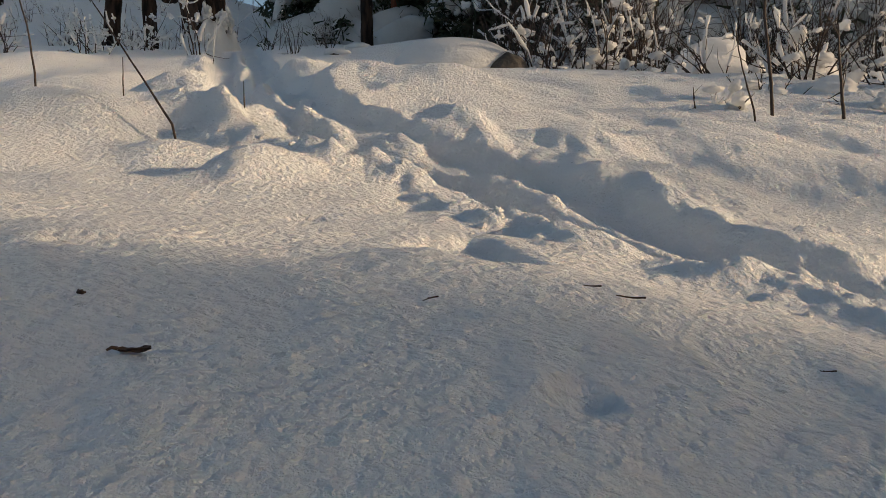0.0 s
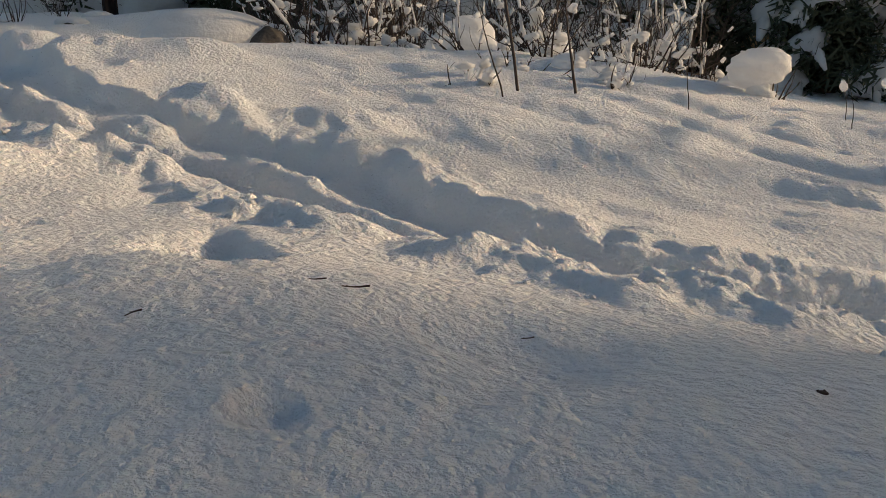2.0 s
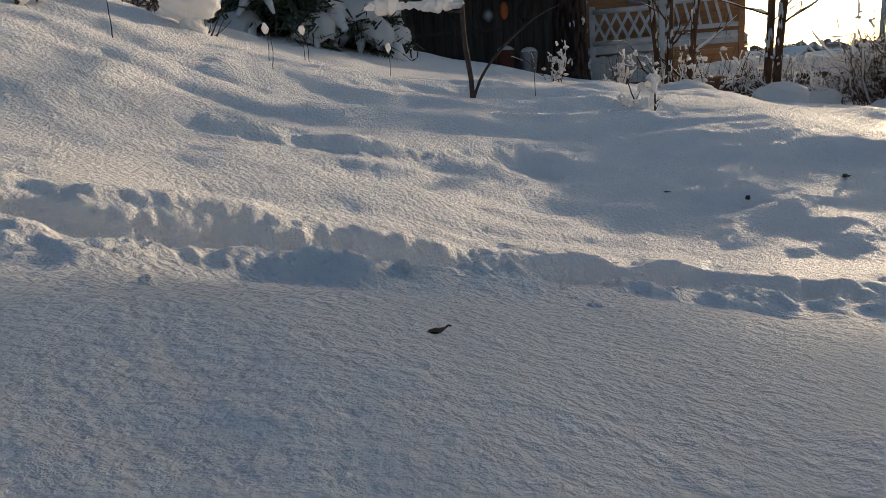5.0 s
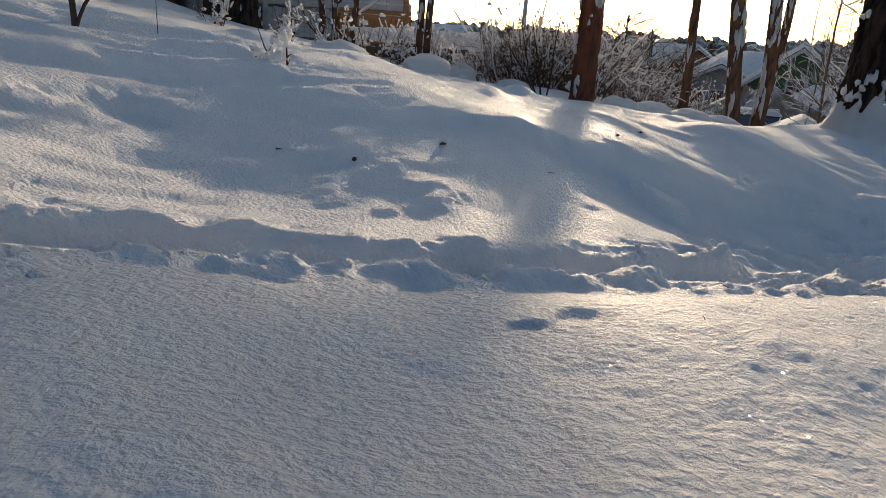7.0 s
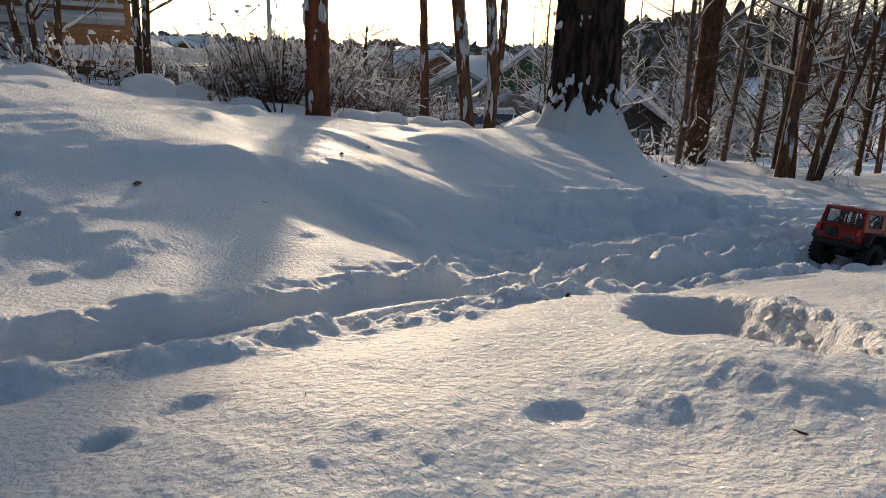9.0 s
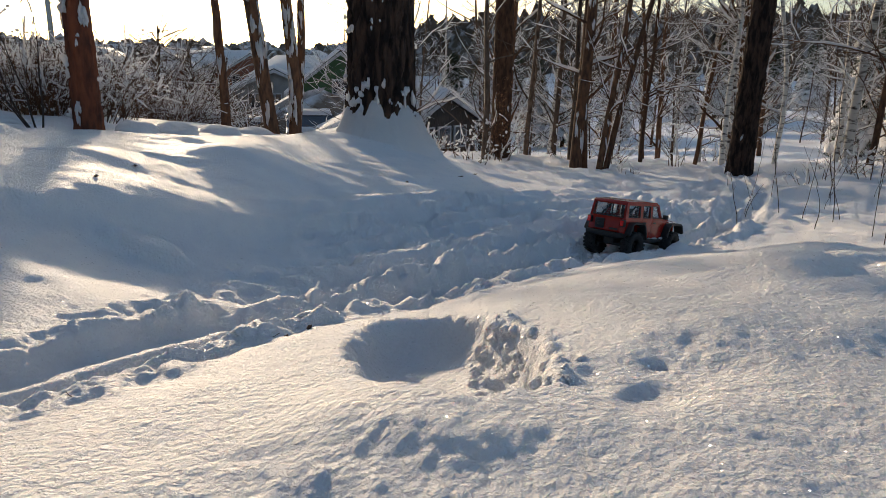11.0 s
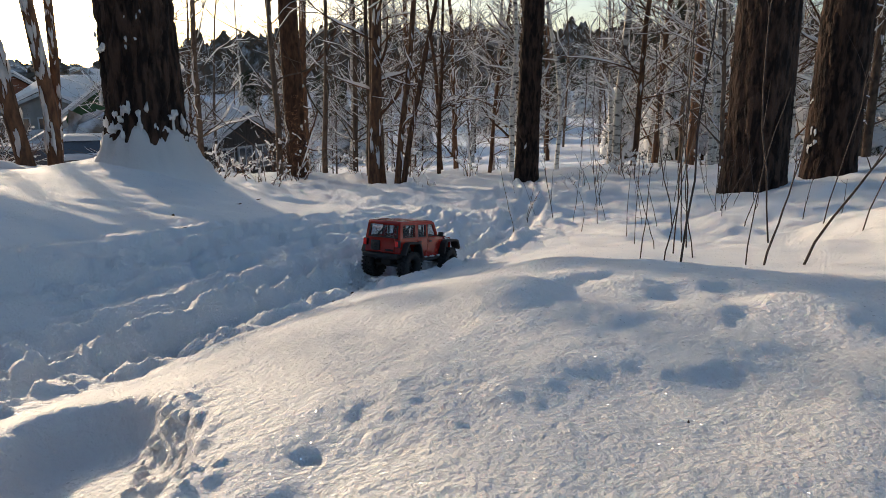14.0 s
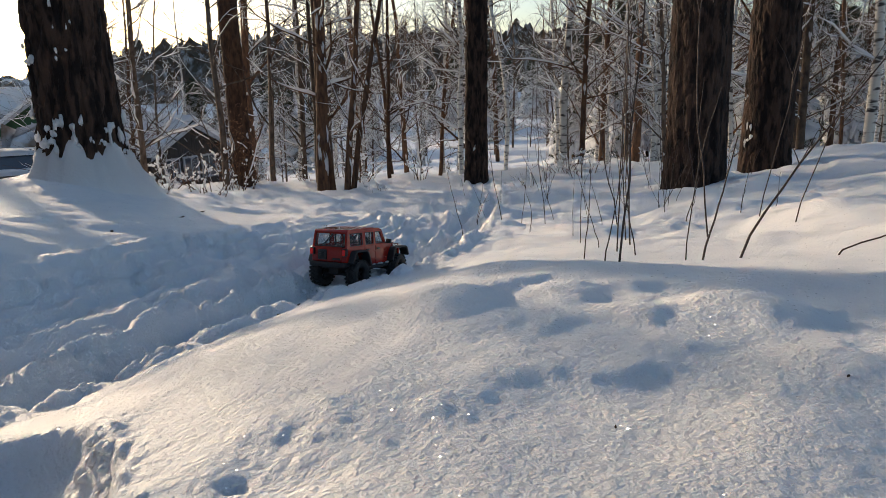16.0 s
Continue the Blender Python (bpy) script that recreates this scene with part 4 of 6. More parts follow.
for x, y, lx, ly in ((6.96, 1.46, 0, 0.13), (7.0, 1.38, -0.02, 0.05), (6.95, 1.25, 0, -0.12), (6.24, 0.43, 0, 0.02), (6.3, 0.5, 0, -0.05)):
    bare_tree("bare_tree", on_land(x, y, 0.1), "thin dark tree clotted with snow beside the deck", rng, BARK_BROWN, 4.5, 0.034, "thin trees by the deck", lean=(lx, ly), limbs=9, low=0.06, reach=0.13, snow=1.2, crust=50)
for x, y in ((13.6, -3.1), (14.6, -3.9), (15.6, -3.2), (12.8, -2.3)):
    bare_tree("apple_tree", on_land(x, y, 0.1), "low crooked apple tree covered with snow", rng, BARK_GREY, 2.0, 0.07, "apple trees", limbs=60, low=0.15, reach=0.75, twigs=6, snow=2.5, droop=0.2)

# ---- the wood: a few kinds, set out over the ground beyond ----
kinds = []
for n, (bark, h, r, count, reach, kind) in enumerate((
        (BARK_GREY, 8.0, 0.06, 36, 0.24, "bare_tree"), (BARK_BIRCH, 8.0, 0.065, 22, 0.2, "birch_tree"), (BARK_BROWN, 7.0, 0.045, 36, 0.28, "bare_tree"),
        (BARK_BROWN, 9.0, 0.09, 20, 0.2, "bare_tree"), (BARK_BIRCH, 7.0, 0.045, 24, 0.24, "birch_tree"), (BARK_GREY, 6.0, 0.035, 40, 0.36, "bare_tree"))):
    colour = {"birch_tree": "pale birch with black marks and snow on fine branches"}.get(kind, "slim grey-brown tree with snow on fine branches")
    kinds.append(bare_tree(kind, (0, 0, -50), colour, rng, bark, h, r, "trees of the wood", limbs=int(count * 1.3), low=0.08, reach=reach, twigs=6, snow=1.1, sides=8, fine=2))
spots = [(6.3, -11.8, 1), (12.6, -13.8, 4), (10.3, -13.2, 1), (9.4, -17.0, 1), (7.2, -11.2, 4), (8.8, -12.4, 0), (5.6, -11.0, 2), (4.9, -12.6, 1), (3.9, -10.4, 5), (12.0, -10.4, 0)]
while len(spots) < 175:
    a, d = (rng.uniform(-188, -112) if len(spots) < 120 else rng.uniform(-190, -148)), rng.uniform(10.5, 42)
    x, y = 0.3 - d * math.sin(radians(a)), -0.5 + d * math.cos(radians(a))
    if abs(beside(FOOTPATH, np.array([x]), np.array([y]), 1.5)[0][0]) < 1.0 or (a > -124 and d < 14):
        continue
    spots.append((x, y, rng.randint(6)))
for n, (x, y, k) in enumerate(spots):
    s = rng.uniform(0.8, 1.25)
    copy_thing(kinds[k], pose(x, y, ground_z(x, y) - 0.05, 0, 0, rng.uniform(0, 360)) @ Matrix.Scale(s, 4))
for k in kinds:
    for o in (*k.children_recursive, k):
        bpy.data.objects.remove(o)

firs = [snowy_spruce((0, 0, -50), 7.0, 2.6, "dark conifer of the wood, dusted with snow", rng, "conifers of the wood", 0.1, 0.95) for _ in range(2)]
for n in range(54):
    a, d = (rng.uniform(-186, -116), rng.uniform(36, 70)) if n < 30 else (rng.uniform(-192, -150), rng.uniform(22, 45))
    x, y = 0.3 - d * math.sin(radians(a)), -0.5 + d * math.cos(radians(a))
    copy_thing(firs[n % 2], pose(x, y, ground_z(x, y) - 0.1, 0, 0, rng.uniform(0, 360)) @ Matrix.Scale(rng.uniform(0.55, 0.9), 4))
for n in range(16):
    x, y = rng.uniform(-1, 9), rng.uniform(8.5, 16)
    copy_thing(firs[n % 2], pose(x, y, ground_z(x, y) - 0.1, 0, 0, rng.uniform(0, 360)) @ Matrix.Scale(rng.uniform(0.5, 0.8), 4))
for k in firs:
    for o in (*k.children_recursive, k):
        bpy.data.objects.remove(o)

# ---- more materials ----
PLANK = material("varnished_plank", (0.36, 0.17, 0.065), 0.5, second=(0.25, 0.11, 0.04), scale=7, mix=(0.3, 0.7), bump=0.3, bump_scale=30, depth=0.003, stretch=(0.25, 0.25, 4), vary=0.15)
TAN = material("tan_render", (0.32, 0.21, 0.10), 0.9, second=(0.26, 0.165, 0.075), scale=3, bump=0.4, bump_scale=60, depth=0.004)
SHED = material("dark_shed_board", (0.055, 0.045, 0.038), 0.85, second=(0.03, 0.025, 0.022), scale=6, bump=0.4, bump_scale=40, stretch=(3, 3, 0.4), vary=0.25)
WHITE = material("white_board", (0.50, 0.50, 0.50), 0.7, second=(0.38, 0.38, 0.39), scale=5, bump=0.2, bump_scale=40)
GREEN = material("green_siding", (0.055, 0.115, 0.050), 0.75, second=(0.042, 0.09, 0.040), scale=2, bump=0.2, vary=0.1)
YELLOW = material("yellow_siding", (0.50, 0.33, 0.07), 0.75, second=(0.43, 0.28, 0.06), scale=2, bump=0.2)
BRICK = material("red_brown_wall", (0.21, 0.085, 0.05), 0.85, second=(0.15, 0.06, 0.04), scale=2, bump=0.2, vary=0.3)
GREY = material("grey_wall", (0.34, 0.33, 0.32), 0.85, second=(0.26, 0.255, 0.25), scale=1.5, bump=0.2, vary=0.35)
PANE = material("window_pane", (0.03, 0.035, 0.045), 0.08, second=(0.05, 0.05, 0.06), scale=1, bump=0, spec=0.8)
ROCK = material("dark_rock", (0.085, 0.075, 0.068), 0.9, second=(0.04, 0.036, 0.033), scale=8, bump=0.8, bump_scale=20, depth=0.02)
LOG = material("log_end", (0.20, 0.12, 0.07), 0.85, second=(0.11, 0.065, 0.04), scale=25, bump=0.3)
RUSTY = material("rust_red_wood", (0.16, 0.045, 0.022), 0.8, second=(0.10, 0.03, 0.016), scale=15, bump=0.3)
ORANGE = material("orange_plastic", (0.55, 0.13, 0.03), 0.4, bump=0.1)
STEEL = material("grey_steel", (0.32, 0.32, 0.33), 0.4, metal=0.7, bump=0.1)
CARPAINT = material("dark_car_paint", (0.05, 0.06, 0.075), 0.25, bump=0, coat=0.5)


def box(bm, x0, x1, y0, y1, z0, z1, bevel=0.0):
    """A box into a bmesh, its edges eased."""
    made = bmesh.ops.create_cube(bm, size=1.0, matrix=Matrix.Translation(((x0 + x1) / 2, (y0 + y1) / 2, (z0 + z1) / 2)) @ Matrix.Diagonal((x1 - x0, y1 - y0, z1 - z0, 1)))
    if bevel:
        edges = list({e for v in made["verts"] for e in v.link_edges})
        bmesh.ops.bevel(bm, geom=edges, offset=bevel, segments=2, affect="EDGES", profile=0.6)
    return bm


def boxed(*spans, bevel=0.0):
    return box(bmesh.new(), *spans, bevel=bevel)


def prism(outline, y0, y1, bevel=0.0, taper=None):
    """A solid between two side outlines of (x, z) points; taper(x, z) scales its half width."""
    bm = bmesh.new()
    rows = []
    for y in (y0, y1):
        rows.append([bm.verts.new((x, y * (taper(x, z) if taper else 1.0), z)) for x, z in outline])
    n = len(outline)
    bm.faces.new(rows[0])
    bm.faces.new(rows[1][::-1])
    for i in range(n):
        j = (i + 1) % n
        bm.faces.new((rows[0][j], rows[0][i], rows[1][i], rows[1][j]))
    bmesh.ops.recalc_face_normals(bm, faces=bm.faces)
    if bevel:
        bmesh.ops.bevel(bm, geom=list(bm.edges), offset=bevel, segments=2, affect="EDGES", profile=0.6)
    return bm


def snow_slab(parent, x0, x1, y0, y1, z, thick, rng, name="snow_cover", slope=(0, 0), label="rounded layer of snow"):
    """A pillow of snow on a flat or sloping top."""
    n, m = 26, 26
    u, v = np.meshgrid(np.linspace(0, 1, n), np.linspace(0, 1, m), indexing="ij")
    edge = np.clip(np.minimum(np.minimum(u, 1 - u) * (x1 - x0), np.minimum(v, 1 - v) * (y1 - y0)) / (thick * 0.8), 0, 1)
    top = z + thick * np.sqrt(1 - (1 - edge) ** 2) * (1 + 0.15 * ripple(u * 9, v * 9, 1.3, 1)) + slope[0] * (u - 0.5) * (x1 - x0) + slope[1] * (v - 0.5) * (y1 - y0)
    base = np.full(top.shape, 0.0) + z + slope[0] * (u - 0.5) * (x1 - x0) + slope[1] * (v - 0.5) * (y1 - y0)
    p = np.concatenate([np.stack([x0 + u * (x1 - x0), y0 + v * (y1 - y0), top], -1).reshape(-1, 3), np.stack([x0 + u * (x1 - x0), y0 + v * (y1 - y0), base], -1).reshape(-1, 3)])
    i, j = np.meshgrid(np.arange(n - 1), np.arange(m - 1), indexing="ij")
    a = (i * m + j).ravel()
    up = np.stack([a, a + m, a + m + 1, a + 1], -1)
    return part(name, (p, np.vstack([up, up[:, ::-1] + n * m])), SNOW_SOFT, parent, label)


def rest(x, y, down=0.03):
    return (x, y, ground_z(x, y) - down)


# ---- bushes and stems on the slope ----
r5 = np.random.RandomState(21)
for x, y, h, w, load in ((4.45, 4.0, 2.6, 0.95, 1.0), (5.25, 3.9, 2.8, 1.05, 1.0), (1.75, 5.2, 2.4, 1.2, 1.0), (2.55, 5.0, 2.6, 1.3, 1.0), (1.15, 4.7, 1.5, 0.9, 1.0), (3.2, 4.9, 2.2, 1.0, 1.0)):
    snowy_spruce(rest(x, y, 0.06), h, w, "small spruce bent under thick pads of fresh snow", r5, "snow-laden spruces", 0.0, load)
for x, y, h, w, n in ((0.42, 2.95, 0.36, 0.30, 16), (0.60, 2.85, 0.40, 0.34, 18), (0.80, 2.75, 0.34, 0.30, 14), (0.98, 2.35, 0.30, 0.30, 12), (1.18, 2.2, 0.36, 0.34, 16), (1.42, 2.05, 0.32, 0.34, 14),
                      (1.6, 2.3, 0.30, 0.30, 12), (0.95, 1.98, 0.16, 0.22, 9), (0.72, 1.82, 0.14, 0.20, 8), (1.18, 1.82, 0.16, 0.24, 9), (1.9, 2.7, 0.35, 0.3, 14), (2.3, 2.8, 0.3, 0.3, 12), (0.25, 3.3, 0.3, 0.25, 12), (2.7, 3.1, 0.4, 0.3, 12)):
    bush(rest(x, y), h, w, n, "low tangled bush of dark twigs tufted with snow", r5, snow=0.4, thick=0.0042, group="bushes at the edge of the slope", clump=1.4, twigs=4)

for n in range(26):
    x = r5.uniform(0.3, 2.4)
    y = 3.25 + 1.1 * r5.rand() - 0.12 * x
    bush(rest(x, y), r5.uniform(0.45, 0.85), 0.4, 14, "dense dark thicket bush carrying clots of snow", r5, snow=0.22, thick=0.0045, group="thicket bushes", clump=1.3, twigs=6)
for x, y, h in ((0.7, 6.4, 2.8), (1.6, 6.9, 3.2), (2.7, 6.3, 3.0), (3.7, 6.6, 3.4), (0.0, 7.4, 3.0), (2.1, 7.9, 3.6), (3.3, 5.6, 2.2), (-1.2, 7.6, 2.6), (4.4, 5.6, 2.6)):
    snowy_spruce(rest(x, y, 0.06), h, 1.5, "dark spruce with snow on its lower boughs", r5, "dark spruces", 0.0, 0.45)


def snow_hump(at, size, label, rng, name="snow_mound", lumps=5):
    """A heap of snow over something low."""
    ob = thing(name, at, label, "snow mound", "snow mounds")
    part("snow_heap", puff((0, 0, 0), size, rng, 30, 44, 0.16), SNOW_SOFT, ob)
    return ob


for x, y, a, b, c in ((1.02, 2.62, 0.16, 0.14, 0.15), (1.32, 2.45, 0.10, 0.10, 0.10), (0.72, 3.1, 0.16, 0.12, 0.12), (1.65, 2.55, 0.10, 0.10, 0.09), (1.15, 2.0, 0.06, 0.06, 0.04), (2.1, 2.35, 0.10, 0.08, 0.08), (1.9, 2.1, 0.07, 0.06, 0.05)):
    snow_hump(rest(x, y, 0.0), (a, b, c), "rounded mound of snow over a low bush", r5)

rock = thing("rock", rest(0.08, 2.95, 0.02), "dark boulder under a smooth cap of snow", "rock")
part("stone", blob((0.17, -0.10, -0.02), (0.11, 0.09, 0.085), r5, 14, 20, 0.10), ROCK, rock)
part("snow_cap", puff((-0.03, 0.03, 0.02), (0.29, 0.22, 0.16), r5, 30, 44, 0.06), SNOW_SOFT, rock)
for x, y, s in ((-0.62, 3.9, 0.07), (-0.55, 4.3, 0.08)):
    small = thing("rock", rest(x, y, 0.045), "small dark stone showing through the snow", "rock", "small rocks")
    part("stone", blob((0, 0, 0), (s, s, s * 0.6), r5, 10, 14, 0.15), ROCK, small)
    part("snow_cap", blob((0, 0, s * 0.5), (s * 1.2, s * 1.2, s * 0.45), r5, 10, 14, 0.05), SNOW_SOFT, small)

# the bush bowed under a ball of snow
ball = thing("bush", rest(1.70, 1.77), "small bush bowed under one big ball of snow", "bush")
part("snow_ball", puff((0.01, 0, 0.115), (0.098, 0.095, 0.064), r5, 34, 50, 0.17), SNOW_SOFT, ball)
part("snow_foot", puff((0.0, -0.01, 0.02), (0.05, 0.045, 0.06), r5, 26, 38, 0.25), SNOW_SOFT, ball, "snow caught low in the twigs")
part("brushwood", tubes([(*limb(r5, (0.03, -0.02, -0.04), (r5.normal(0.2, 0.5), r5.normal(-0.2, 0.5), 1), 0.17, 0.004, 0.3, 0, 6), 5) for _ in range(9)]), TWIG, ball, kind="stuff")

# the crooked twig with a snow cap, and the sapling that forks low
bons = bush(rest(2.55, 0.52), 0.20, 0.14, 5, "crooked little shrub with a cap of snow", r5, snow=0.9, thick=0.0045, name="shrub")
fork = thing("sapling", rest(2.21, 1.02), "dark young tree forking low, standing alone in the snow", "sapling")
part("stalk", tubes([(spline([(0, 0, -0.06), (0, 0, 0.10), (-0.01, 0.012, 0.22), (-0.012, 0.015, 0.42), (-0.02, 0.02, 0.75), (0.0, 0.03, 1.4)], 0.05), np.linspace(0.010, 0.004, len(spline([(0, 0, -0.06), (0, 0, 0.10), (-0.01, 0.012, 0.22), (-0.012, 0.015, 0.42), (-0.02, 0.02, 0.75), (0.0, 0.03, 1.4)], 0.05))), 8)]), TWIG, fork)
part("side_branch", tubes([(spline([(0, 0, 0.02), (0.01, -0.03, 0.10), (0.03, -0.10, 0.19), (0.05, -0.22, 0.28), (0.06, -0.30, 0.31)], 0.03), np.linspace(0.006, 0.002, len(spline([(0, 0, 0.02), (0.01, -0.03, 0.10), (0.03, -0.10, 0.19), (0.05, -0.22, 0.28), (0.06, -0.30, 0.31)], 0.03))), 6)]), TWIG, fork)
part("side_branch", tubes([(*limb(r5, (-0.01, 0.012, 0.32), (-0.3, 0.95, 0.1), 0.30, 0.004, 0.15, 0.05, 7), 6)]), TWIG, fork)
part("snow_cover", join([blob((-0.02 - 0.28 * f * 0.3, 0.03 + 0.28 * f, 0.345 + 0.02 * f), (r5.uniform(0.012, 0.022), r5.uniform(0.02, 0.034), r5.uniform(0.010, 0.024)), r5, 9, 12, 0.35) for f in np.linspace(0, 1, 10)]), SNOW_SOFT, fork, "snow along the side branch", kind="stuff")

for x, y, tx, ty, tz, r in ((-0.92, 1.50, -0.07, 0.0, 0.30, 0.0024), (-0.52, 1.31, -0.20, 0.06, 0.30, 0.0026), (-0.80, 1.66, 0.0, 0.0, 0.12, 0.002), (-0.44, 1.46, 0.0, 0.0, 0.06, 0.0018), (0.83, 1.71, 0.0, 0.0, 0.75, 0.0045),
                            (0.75, 1.62, -0.05, 0, 0.22, 0.0025), (0.98, 1.66, 0.0, 0.02, 0.24, 0.0045), (1.30, 1.6, 0.0, 0.0, 0.13, 0.0018), (1.72, 1.45, 0, 0, 0.12, 0.0015), (1.95, 1.5, 0, 0, 0.14, 0.0015), (2.45, 0.89, 0, 0, 0.13, 0.0015)):
    stem(rest(x, y, 0.0), (tx, ty, tz), r, "thin bare stem sticking out of the snow", r5, "thin stems", side=int(r > 0.003) * 5)
for x, y in ((1.78, 1.52), (2.02, 1.58), (2.28, 1.4)):
    tuft = stem(rest(x, y, 0.0), (0.0, 0.0, 0.10), 0.0014, "thin stalk with a cap of snow", r5, "thin stems")
    part("snow_cap", blob((0, 0, 0.10), (0.010, 0.010, 0.016), r5, 8, 10, 0.2), SNOW_SOFT, tuft)
# twigs and brush left of the hilltop
for n in range(60):
    x, y = r5.uniform(-5.5, -1.0), r5.uniform(3.6, 9.5)
    bush(rest(x, y), r5.uniform(0.25, 0.5), 0.25, 7, "snowy brush on the hilltop", r5, snow=0.8, thick=0.004, group="brush on the hilltop")
for x, y in ((-0.95, 4.2), (-0.8, 4.6), (-1.15, 4.5), (0.2, 5.0)):
    bush(rest(x, y), 0.35, 0.12, 8, "thin upright brush on the hilltop", r5, snow=0.15, thick=0.003, group="brush on the hilltop")
post = thing("stump", rest(-2.75, 3.9), "short rust-red stump with a lid of snow", "stump")
part("block", boxed(-0.07, 0.07, -0.07, 0.07, -0.05, 0.11, bevel=0.015), RUSTY, post)
part("snow_cap", blob((0, 0, 0.12), (0.09, 0.09, 0.05), r5, 10, 14, 0.08), SNOW_SOFT, post)

# near saplings on the far side of the crest
for x, y, tx, ty, tz, r, k in ((0.89, -2.22, 0.10, -0.35, 0.95, 0.0052, 4), (1.02, -2.42, 0.0, -0.1, 0.26, 0.004, 0), (1.3, -2.85, 0.03, -0.1, 0.30, 0.0045, 0), (0.98, -3.09, -0.05, -0.15, 0.42, 0.008, 2), (0.91, -3.25, -0.40, -0.30, 0.75, 0.009, 4),
                               (1.05, -3.15, -0.02, -0.2, 0.6, 0.005, 2), (1.25, -3.2, 0.03, 0, 0.5, 0.005, 2), (0.62, -3.2, -0.40, -0.1, 0.22, 0.006, 3), (1.38, -3.3, -0.05, 0.05, 0.9, 0.006, 3), (1.45, -3.6, 0.05, 0, 1.3, 0.007, 4), (1.6, -3.9, 0.0, 0.05, 1.2, 0.006, 3),
                               (1.5, -3.4, 0.1, 0.02, 0.30, 0.004, 0), (1.75, -3.7, 0.0, 0.0, 0.4, 0.004, 1), (1.2, -3.9, 0.1, -0.1, 1.5, 0.008, 4), (1.95, -4.0, 0, 0, 0.35, 0.004, 0), (1.1, -4.3, -0.15, 0.0, 1.0, 0.006, 3), (0.9, -4.1, -0.3, 0.1, 0.8, 0.006, 3)):
    stem(rest(x, y, 0.0), (tx, ty, tz), r * 0.52, "dark bare sapling standing in the snow", r5, "dark saplings", side=k)
for n in range(42):
    a, d = radians(r5.uniform(-168, -143)), r5.uniform(3.8, 8.0)
    x, y = 0.28 - d * math.sin(a), -0.79 + d * math.cos(a)
    stem(rest(x, y, 0.0), (r5.normal(0, 0.1), r5.normal(0, 0.1), r5.choice([0.25, 0.4, 0.7, 1.3])), r5.uniform(0.0018, 0.0036), "dark bare sapling standing in the snow", r5, "dark saplings", side=r5.randint(0, 4))
for n in range(26):
    a, d = r5.uniform(-165, -118), r5.uniform(8, 20)
    x, y = 0.3 - d * math.sin(radians(a)), -0.5 + d * math.cos(radians(a))
    bush(rest(x, y), r5.uniform(0.3, 0.9), 0.6, 9, "dry undergrowth of the wood, flecked with snow", r5, BARK_BROWN, snow=0.7, thick=0.007, group="undergrowth", twigs=3)

# ---- hedge of bare bushes by the deck ----
hedge = [bush((0, 0, -50), 0.8, 0.7, 34, "dense hedge bush of bare twigs dusted with snow", r5, BARK_BROWN, snow=0.35, thick=0.0036, group="hedge bushes", twigs=9) for _ in range(3)]
for n in range(26):
    x, y = r5.uniform(6.0, 8.5), r5.uniform(-1.3, 0.45)
    copy_thing(hedge[n % 3], pose(x, y, ground_z(x, y) - 0.05, 0, 0, r5.uniform(0, 360)) @ Matrix.Scale(r5.uniform(0.8, 1.15) if y < -0.35 else r5.uniform(0.5, 0.65), 4))
for n in range(22):
    x, y = r5.uniform(9, 13), r5.uniform(-3.2, -1.0)
    copy_thing(hedge[n % 3], pose(x, y, ground_z(x, y) - 0.05, 0, 0, r5.uniform(0, 360)) @ Matrix.Scale(r5.uniform(0.6, 1.0), 4))
for k in hedge:
    for o in (*k.children_recursive, k):
        bpy.data.objects.remove(o)
for x, y, a, b, c in ((5.6, 0.35, 0.30, 0.22, 0.16), (5.9, 0.1, 0.2, 0.16, 0.14), (5.4, -0.35, 0.18, 0.15, 0.09), (5.2, -1.1, 0.16, 0.14, 0.10), (5.5, -1.4, 0.2, 0.16, 0.10), (5.7, -1.75, 0.22, 0.16, 0.09), (6.4, -2.2, 0.25, 0.2, 0.10), (4.6, 0.8, 0.3, 0.2, 0.12)):
    snow_hump(rest(x, y, 0.02), (a, b, c), "soft mound of snow at the edge of the slope", r5)
bend = thing("bush", rest(5.0, -0.55), "arching dark branches beside the reddish pine", "bush")
part("brushwood", tubes([(*limb(r5, (0, 0, -0.05), (-0.1, dy, 0.9), 0.75, 0.007, 0.18, 0.02, 9), 5) for dy in (0.5, 0.8, 0.35, -0.2)]), TWIG, bend, kind="stuff")

for x, y, h in ((6.5, 0.95, 0.5), (6.75, 0.75, 0.55), (6.2, 1.2, 0.45), (7.1, 0.55, 0.6), (6.9, 1.9, 0.5), (7.3, 1.3, 0.5), (6.1, 0.15, 0.4), (6.6, 2.4, 0.45)):
    bush(rest(x, y), h, 0.3, 10, "low bush by the deck hung with clots of snow", r5, BARK_BROWN, snow=0.6, thick=0.005, group="bushes by the deck", twigs=7, clump=1.1)

# ---- wood pile under snow ----
pile = thing("wood_pile", rest(8.4, 0.75), "log pile half buried in snow beside the deck", "wood pile", turn=-75)
for n in range(7):
    p0 = np.array([-0.7 + 0.12 * (n % 3), -0.25 + 0.22 * (n % 4), 0.06 + 0.13 * (n // 4)])
    part("log", tubes([(np.array([p0, p0 + (1.3, 0.04, 0.0)]), np.array([0.07, 0.06]), 10)]), LOG, pile)
snow_slab(pile, -0.8, 0.8, -0.45, 0.55, 0.28, 0.14, r5)


# ---- cabin with a deck ----
def mbox(x0, x1, *spans, bevel=0.0):
    return boxed(-x1, -x0, *spans, bevel=bevel)


